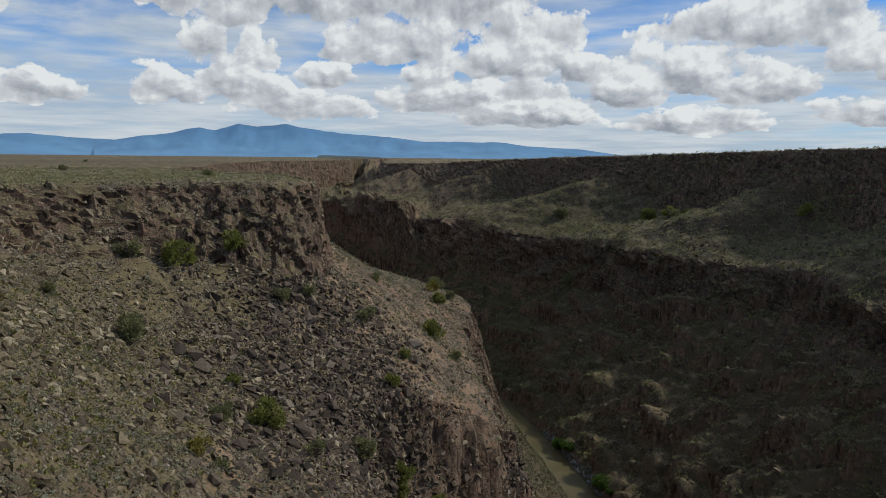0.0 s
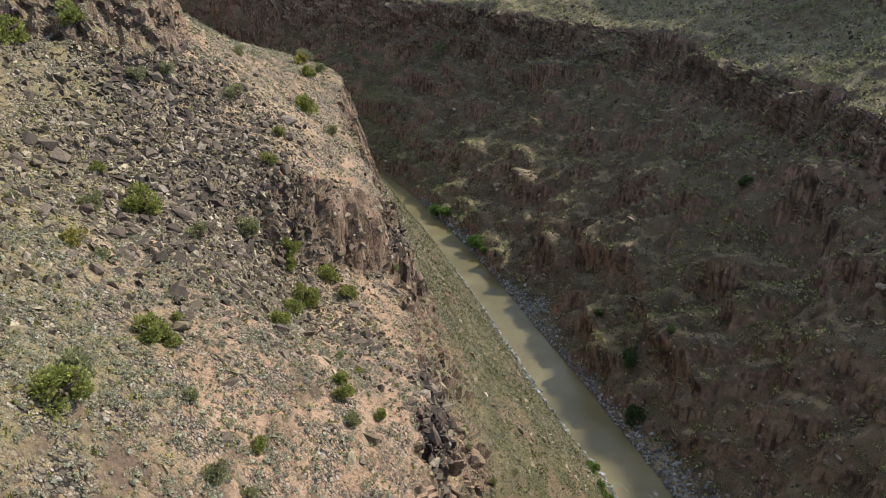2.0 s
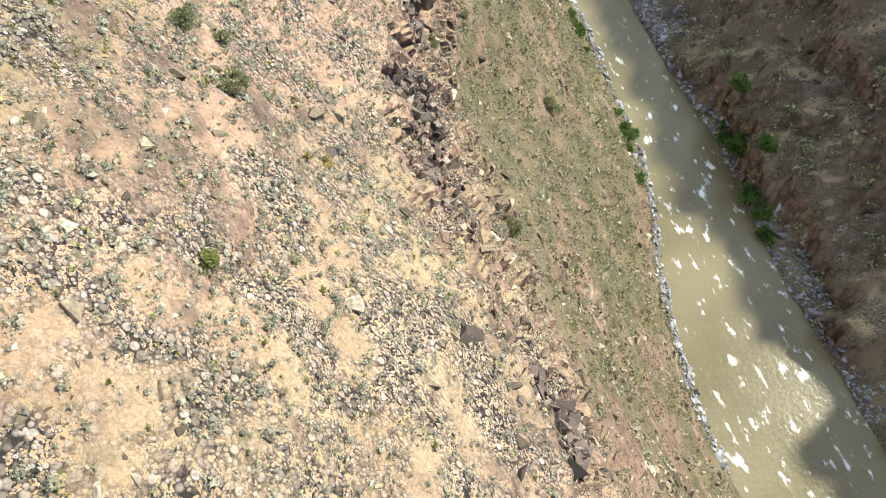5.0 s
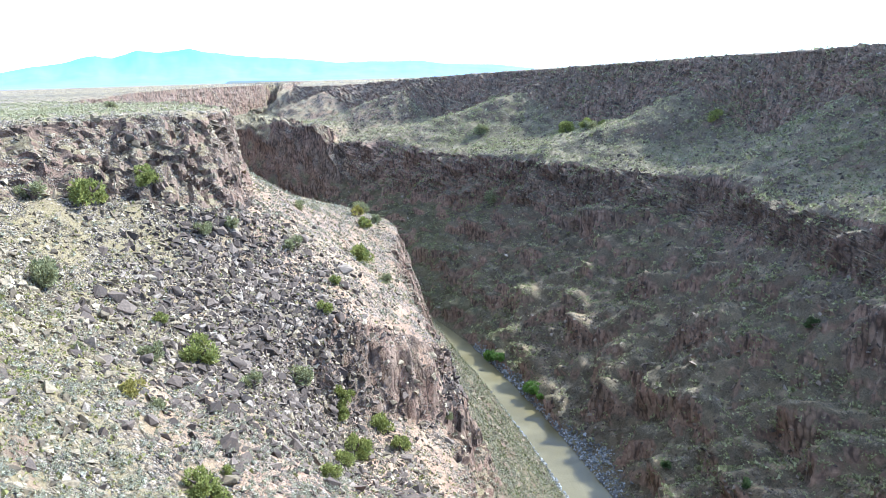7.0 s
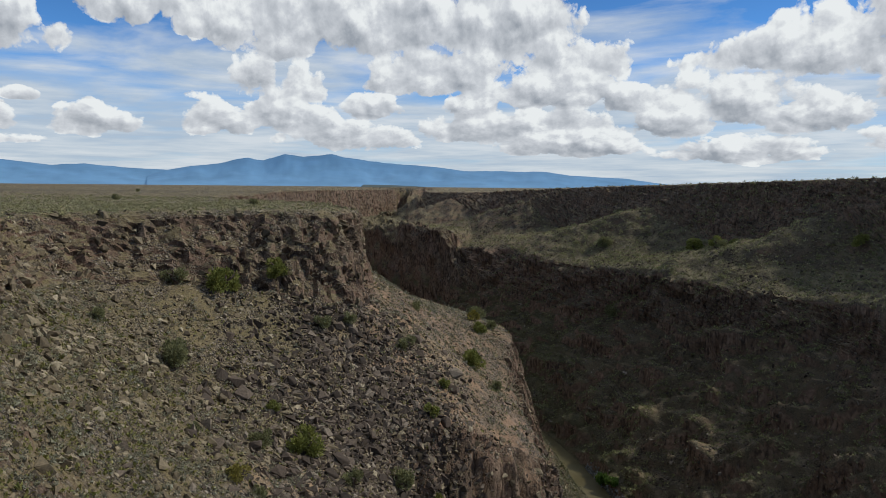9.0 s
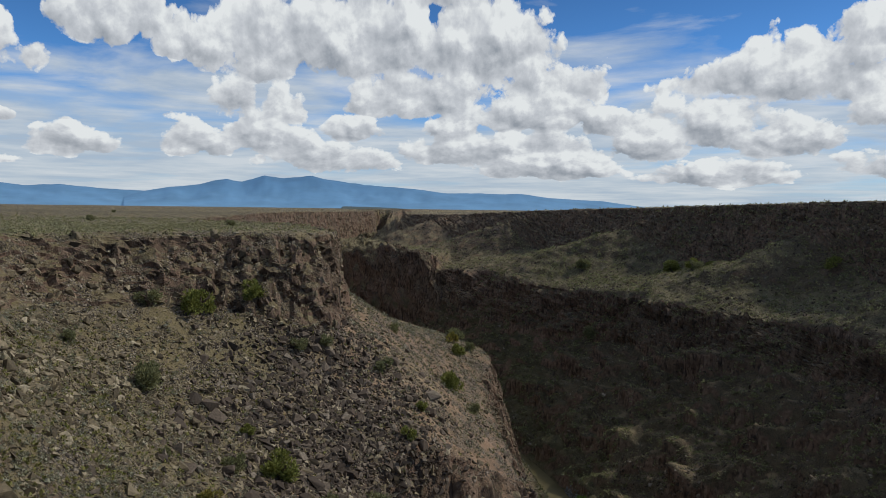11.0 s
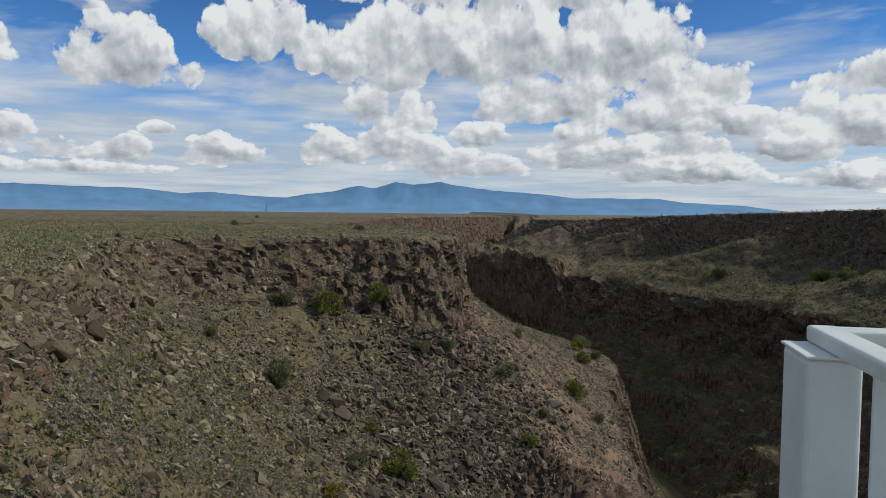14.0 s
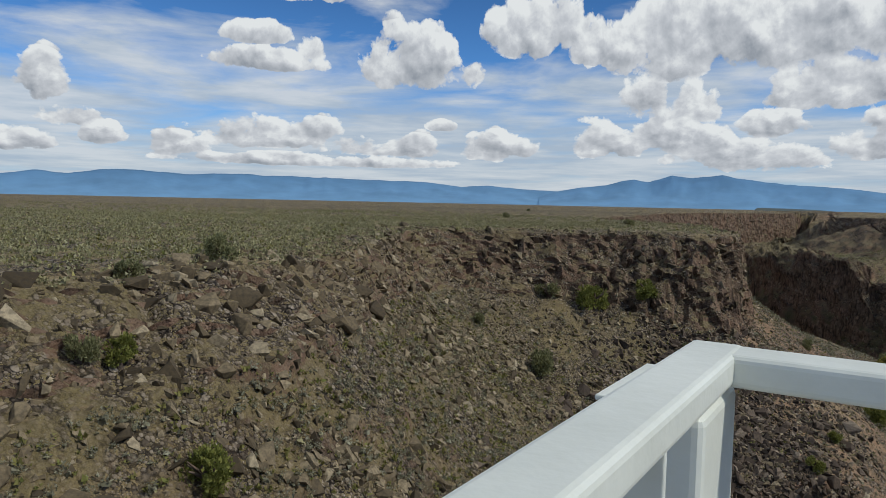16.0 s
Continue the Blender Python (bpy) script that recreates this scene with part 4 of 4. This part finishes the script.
# ---- trees and larger shrubs ----
def part(name, me_or_bm, mat, parent, label=""):
    if isinstance(me_or_bm, bmesh.types.BMesh):
        me = bpy.data.meshes.new(name)
        me_or_bm.to_mesh(me)
        me_or_bm.free()
        me.materials.append(mat)
    else:
        me = me_or_bm
    ob = new(name, me)
    ob.parent = parent
    if label:
        ob["label"] = label
    return ob


def trunk_mesh(seed, height):
    r = np.random.default_rng(seed)
    bm = bmesh.new()

    def limb(a, b, r0, r1, sides=6):
        a, b = Vector(a), Vector(b)
        q = (b - a).to_track_quat("Z", "Y")
        rings = []
        for k in range(4):
            c = a.lerp(b, k / 3) + Vector(r.normal(size=3) * 0.03 * (0 < k < 3))
            rad = r0 + (r1 - r0) * k / 3
            rings.append([bm.verts.new(c + q @ Vector((math.cos(i * math.tau / sides) * rad, math.sin(i * math.tau / sides) * rad, 0))) for i in range(sides)])
        for u, v in zip(rings, rings[1:]):
            for i in range(sides):
                bm.faces.new((u[i], u[(i + 1) % sides], v[(i + 1) % sides], v[i]))

    limb((0, 0, -0.3), (0.04, 0.02, height * 0.4), 0.11, 0.07)
    for k in range(7):
        a = r.uniform(0, math.tau)
        z0 = r.uniform(0.08, 0.35) * height
        limb((0.02, 0.01, z0), (math.cos(a) * 0.34, math.sin(a) * 0.34, z0 + r.uniform(0.2, 0.45) * height), 0.05, 0.015, 5)
    return bm


def crown_mesh(seed, leaves, mat, size, height, lobes_n=9):
    """Clumps of small sprays round the limb ends, with gaps between them."""
    r = np.random.default_rng(seed)
    lobes = []
    for k in range(lobes_n):
        a, q = r.uniform(0, math.tau), math.sqrt(r.random())
        lobes.append((math.cos(a) * q * 0.36, math.sin(a) * q * 0.36, height * r.uniform(0.22, 0.86) * (1.0 - 0.3 * q), r.uniform(0.13, 0.24)))
    k = r.integers(0, lobes_n, leaves)
    lo = np.array(lobes)[k]
    d = r.normal(size=(leaves, 3))
    d /= np.linalg.norm(d, axis=1, keepdims=True)
    p = lo[:, :3] + d * lo[:, 3:4] * (0.45 + 0.6 * r.random((leaves, 1)))
    p[:, 2] = np.maximum(p[:, 2], 0.03)
    a = d + np.array([0, 0, 0.6]) + r.normal(size=(leaves, 3)) * 0.4
    a /= np.linalg.norm(a, axis=1, keepdims=True)
    b = np.cross(a, r.normal(size=(leaves, 3)))
    b /= np.linalg.norm(b, axis=1, keepdims=True)
    s = size * (0.6 + 0.7 * r.random((leaves, 1)))
    v = np.stack([p - b * s * 0.4, p + b * s * 0.4, p + a * s], 1).reshape(-1, 3)
    return mesh_from("crown", v, np.arange(leaves * 3).reshape(-1, 3), mat, False)


def tree_kind(name, label, mat, seed, leaves, size, height, lobes=9):
    root = new(name)
    root.empty_display_size = 0.2
    tagged(root, label, "tree" if name == "juniper_tree" else "shrub", name.replace("_", " ") + "s of the gorge")
    part("trunk", trunk_mesh(seed, height), MAT_BARK, root)
    part("crown", crown_mesh(seed + 1, leaves, mat, size, height, lobes), mat, root)
    return root


def plant_all(kinds, places):
    for k, (x, y, s) in enumerate(places):
        ob = kinds[k % len(kinds)]
        m = Matrix.Translation((x, y, drop_to(x, y) - 0.05)) @ Matrix.Rotation(k * 2.4, 4, "Z")
        c = copy_thing(ob, m)
        c.scale = (s, s, s * (0.9 + 0.25 * ((k * 37) % 10) / 10))


JUNIPERS = [tree_kind("juniper_tree", "bushy olive-green juniper tree on the rocky canyon slope", MAT_JUNIPER, 900 + 10 * k, 3000, 0.07, 0.85, 12) for k in range(3)]
OLIVES = [tree_kind("desert_shrub", "dull grey-green desert shrub among the rocks", MAT_OLIVE, 960 + 10 * k, 2200, 0.07, 0.7, 10) for k in range(3)]
YELLOWS = [tree_kind("rabbitbrush_shrub", "yellow-green rabbitbrush shrub on dry soil", MAT_YELLOW, 1020 + 10 * k, 1600, 0.075, 0.6, 8) for k in range(2)]
WILLOWS = [tree_kind("willow_shrub", "bright green willow shrub by the river", MAT_WILLOW, 990 + 10 * k, 1200, 0.10, 0.45, 9) for k in range(2)]
FAR_GREENS = [tree_kind("oak_shrub", "dark green scrub oak on the shaded canyon wall", MAT_OAK, 1050 + 10 * k, 1400, 0.09, 0.6, 9) for k in range(2)]
# place in plan and width of each
JUNIPER_PLACES = [(-17, 51.5, 4.6), (-13.1, 71.2, 3.8), (-11.3, 71.5, 2.5), (12.3, 135.4, 5.3), (6.3, 121.8, 5.3), (0.7, 93, 3.7), (3.1, 110.8, 3.9), (14.9, 128.6, 3.9), (7.5, 80.5, 2.5), (7.4, 76.8, 2.9), (11, 87.5, 1.8), (12.1, 76.2, 2.0), (-3.4, 60.8, 2.2), (4.8, 134.2, 4.5), (4, 131.3, 3.4), (-11.4, 77.9, 1.5), (33.8, 106.8, 2.5), (-39.5, 32.7, 2.5), (-31.1, 32.6, 3.5), (-18.3, 112.1, 6.0), (-25.1, 120.5, 2.7), (-40.6, 147.3, 6.5), (-31.2, 155.1, 5.5), (22.3, 263.9, 6.2), (14.7, 193.1, 6.8), (2.3, 141, 3.4), (5.4, 155.1, 3.1), (221.4, 570.7, 13.1), (3, 133.9, 3.3), (223.4, 533.5, 11.5), (249.4, 559.2, 10.3), (283.2, 450.5, 10.5), (-8.4, 26.2, 1.8)]
OLIVE_PLACES = [(8.6, 90.7, 1.8), (-6.9, 52.5, 2.6), (-4.3, 52.8, 2.2), (-9.4, 62.3, 2.1), (7.9, 72.4, 2.5), (-10.5, 110.6, 4.2), (-3.8, 127.1, 6.3), (-20.4, 89.1, 2.3), (25.1, 81.4, 3.3), (34, 103.2, 2.0), (37.9, 100, 2.0), (28.8, 50.9, 3.9), (59.1, 94.8, 4.6), (45.4, 106.8, 2.2), (29.1, 150.6, 2.8), (-48.6, 50.6, 3.3), (-46.7, 38.8, 2.6), (-40, 30.1, 2.5), (-107.6, 253.1, 2.9), (-208.9, 528.5, 3.5), (-47, 199.8, 3.5), (-41.7, 119.6, 5.9), (-24.1, 106.8, 4.0), (-49.5, 144.7, 5.9), (-53.9, 118.6, 3.0), (-30.5, 95.3, 1.9), (-3, 161.9, 5.0), (19.9, 183.1, 3.6), (223.9, 526.4, 10.9), (150.4, 550, 14.9), (-1.3, 218.3, 4.0), (-21, 150.8, 4.0), (-16, 155.6, 3.6), (161.7, 631.3, 10.9), (-17.4, 55.4, 4.1), (164.5, 630.9, 11.9), (24.4, 309.4, 7.2), (27.5, 276.3, 5.2), (-4.4, 46.1, 3.1)]
YELLOW_PLACES = [(-22.7, 87.8, 3.7), (-11.7, 47.6, 0.6), (-0, 41, 1.2), (1.6, 41.8, 1.8), (20.4, 283.6, 6.6)]
OAK_PLACES = [(140.2, 192.9, 5.1), (125, 184.3, 7.3), (131.6, 229, 4.7), (132, 201.5, 6.5), (132, 200.2, 8.8), (124.6, 181.5, 9.5), (197.9, 236.2, 7.5)]
WILLOW_PLACES = [(114.5, 337.8, 10.2), (124.1, 103.1, 7.1), (121.5, 88.8, 8.5), (118.9, 74.3, 10.0), (92, 103.8, 6.6), (92.9, 142.2, 6.1), (93.4, 156.6, 5.2), (105.8, 394, 13.5), (121, 95, 5.5), (120, 82, 6.4), (118.5, 69, 6.4), (122.5, 98.5, 4.5), (119, 78, 4.5), (116, 62, 6.4), (113, 345, 7.3), (115, 330, 6.4), (108, 385, 8.2), (93, 150, 3.6), (92.4, 146, 3.3), (93, 136, 3.6), (92, 111, 3.6), (90, 98, 3.3), (88, 88, 3.6)]
plant_all(JUNIPERS, JUNIPER_PLACES)
plant_all(OLIVES, OLIVE_PLACES)
plant_all(YELLOWS, YELLOW_PLACES)
plant_all(FAR_GREENS, OAK_PLACES)
plant_all(WILLOWS, WILLOW_PLACES)
for ob in (*JUNIPERS, *OLIVES, *YELLOWS, *WILLOWS, *FAR_GREENS):
    for o in (*ob.children_recursive, ob):
        bpy.data.objects.remove(o)


# ---- single boulders ----
def boulder_mesh(seed, mat):
    r = np.random.default_rng(seed)
    bm = bmesh.new()
    for _ in range(12):
        v = r.normal(size=3)
        v /= np.abs(v).max() ** 0.9 * np.linalg.norm(v) ** 0.1
        bm.verts.new(Vector(v * np.array([1.0, 0.8, 0.65]) * r.uniform(0.85, 1.0) * 0.55))
    bmesh.ops.convex_hull(bm, input=bm.verts)
    bmesh.ops.delete(bm, geom=[v for v in bm.verts if not v.link_faces], context="VERTS")
    bmesh.ops.dissolve_limit(bm, angle_limit=radians(14), verts=bm.verts, edges=bm.edges)
    bmesh.ops.bevel(bm, geom=bm.edges[:], offset=0.018, segments=1, affect="EDGES")
    me = bpy.data.meshes.new("boulder")
    bm.to_mesh(me)
    bm.free()
    me.materials.append(mat)
    return me


BOULDERS = [boulder_mesh(700 + k, MAT_ROCK) for k in range(8)]
DARK_BOULDERS = [boulder_mesh(720 + k, MAT_ROCK_DARK) for k in range(8)]


def boulders(weight, count, lo, hi, label, group, meshes):
    p, n = pick(weight, count)
    for q, nn, s in zip(p, n, log_sizes(lo, hi, count, 1.5)):
        ob = new("boulder", meshes[int(rng.integers(0, len(meshes)))])
        up = Vector(nn).lerp(Vector((0, 0, 1)), 0.4).normalized()
        rot = up.to_track_quat("Z", "Y").to_matrix().to_4x4() @ Matrix.Rotation(rng.random() * 6.28, 4, "Z") @ Matrix.Rotation(rng.normal() * 0.3, 4, "X")
        ob.matrix_world = Matrix.Translation(Vector(q) + up * s * 0.12) @ rot @ Matrix.Diagonal((s, s * (0.8 + 0.4 * rng.random()), s * (0.8 + 0.5 * rng.random()), 1))
        tagged(ob, label, "boulder", group)


boulders(west_slope * field, 130, 1.5, 3.6, "angular dark brown basalt boulder on the talus slope", "boulders of the talus field", DARK_BOULDERS)
boulders(of("rim_w", "cliff_w") * in_walk * near * (0.15 + outcrop), 110, 1.2, 3.0, "blocky tan basalt boulder at the canyon rim", "boulders of the rim", BOULDERS)
boulders(west_slope * near * (1 - field) * (0.1 + outcrop) * (0.1 + stony), 70, 1.2, 2.6, "weathered brown basalt boulder on the shrubby slope", "boulders of the slope", BOULDERS)


# ---- bridge lookout: deck and white steel railing ----
def box(bm, x0, x1, y0, y1, z0, z1, bevel=0.0):
    vs = bmesh.ops.create_cube(bm, size=1.0)["verts"]
    bmesh.ops.scale(bm, vec=(x1 - x0, y1 - y0, z1 - z0), verts=vs)
    bmesh.ops.translate(bm, vec=((x0 + x1) / 2, (y0 + y1) / 2, (z0 + z1) / 2), verts=vs)
    if bevel:
        es = list({e for v in vs for e in v.link_edges})
        bmesh.ops.bevel(bm, geom=es, offset=bevel, segments=3, affect="EDGES", profile=0.5)


DECK_Z = 4.45
bm = bmesh.new()
box(bm, -75, 320, -11.0, 0.26, DECK_Z - 0.5, DECK_Z, 0.03)
box(bm, 2.4, 6.6, 0.26, 2.15, DECK_Z - 0.35, DECK_Z, 0.02)
for yy in (-9.6, -5.6, -1.6):
    box(bm, -75, 320, yy - 0.25, yy + 0.25, DECK_Z - 2.6, DECK_Z - 0.5)
me = bpy.data.meshes.new("bridge_deck")
bm.to_mesh(me)
bm.free()
me.materials.append(MAT_CONCRETE)
tagged(new("bridge_deck", me), "grey concrete bridge deck with a small lookout bay", "bridge deck", kind="structure")

RAIL_TOP, RX, RY = 5.64, 2.535, 2.06  # top of the rail, its outer west face and outer north face
railing = new("bridge_railing")
railing.location, railing.rotation_euler = (RX, RY, DECK_Z), (0, 0, -radians(4))
tagged(railing, "white-painted steel railing round the bridge lookout bay", "railing")


def rail_part(name, boxes, label=""):
    bm = bmesh.new()
    for b in boxes:
        box(bm, *b)
    bmesh.ops.translate(bm, vec=(-RX, -RY, -DECK_Z), verts=bm.verts)
    for f in bm.faces:
        f.smooth = False
    return part(name, bm, MAT_PAINT, railing, label)


rail_part("top_rail", [(RX, RX + 0.055, 0.3, RY, RAIL_TOP - 0.032, RAIL_TOP, 0.007)], "white side rail with a rounded edge")
rail_part("top_rail", [(RX + 0.045, 6.5, RY - 0.064, RY - 0.001, RAIL_TOP - 0.033, RAIL_TOP - 0.001, 0.007)])
for y in (1.9, 0.4):
    post = rail_part("post", [(RX - 0.043, RX + 0.05, y, y + 0.15, DECK_Z, RAIL_TOP - 0.0385, 0.01)])
    bm = bmesh.new()
    box(bm, RX - 0.046, RX + 0.03, y - 0.005, y + 0.155, RAIL_TOP - 0.038, RAIL_TOP - 0.0325, 0.002)
    bmesh.ops.translate(bm, vec=(-RX, -RY, -DECK_Z), verts=bm.verts)
    part("cap", bm, MAT_PAINT, post, "flat welded cap plate")
for x in (4.4, 6.3):
    rail_part("post", [(x, x + 0.15, RY - 0.075, RY + 0.04, DECK_Z, RAIL_TOP - 0.034, 0.013)])
rail_part("flange", [(RX + 0.02, RX + 0.05, 1.78, 1.787, DECK_Z + 0.15, RAIL_TOP - 0.033, 0.002)])
rail_part("lower_rail", [(RX + 0.005, RX + 0.045, 0.55, 1.9, DECK_Z + 0.12, DECK_Z + 0.18, 0.005)])
rail_part("lower_rail", [(RX + 0.053, 6.5, RY - 0.05, RY - 0.015, DECK_Z + 0.12, DECK_Z + 0.18, 0.005)])
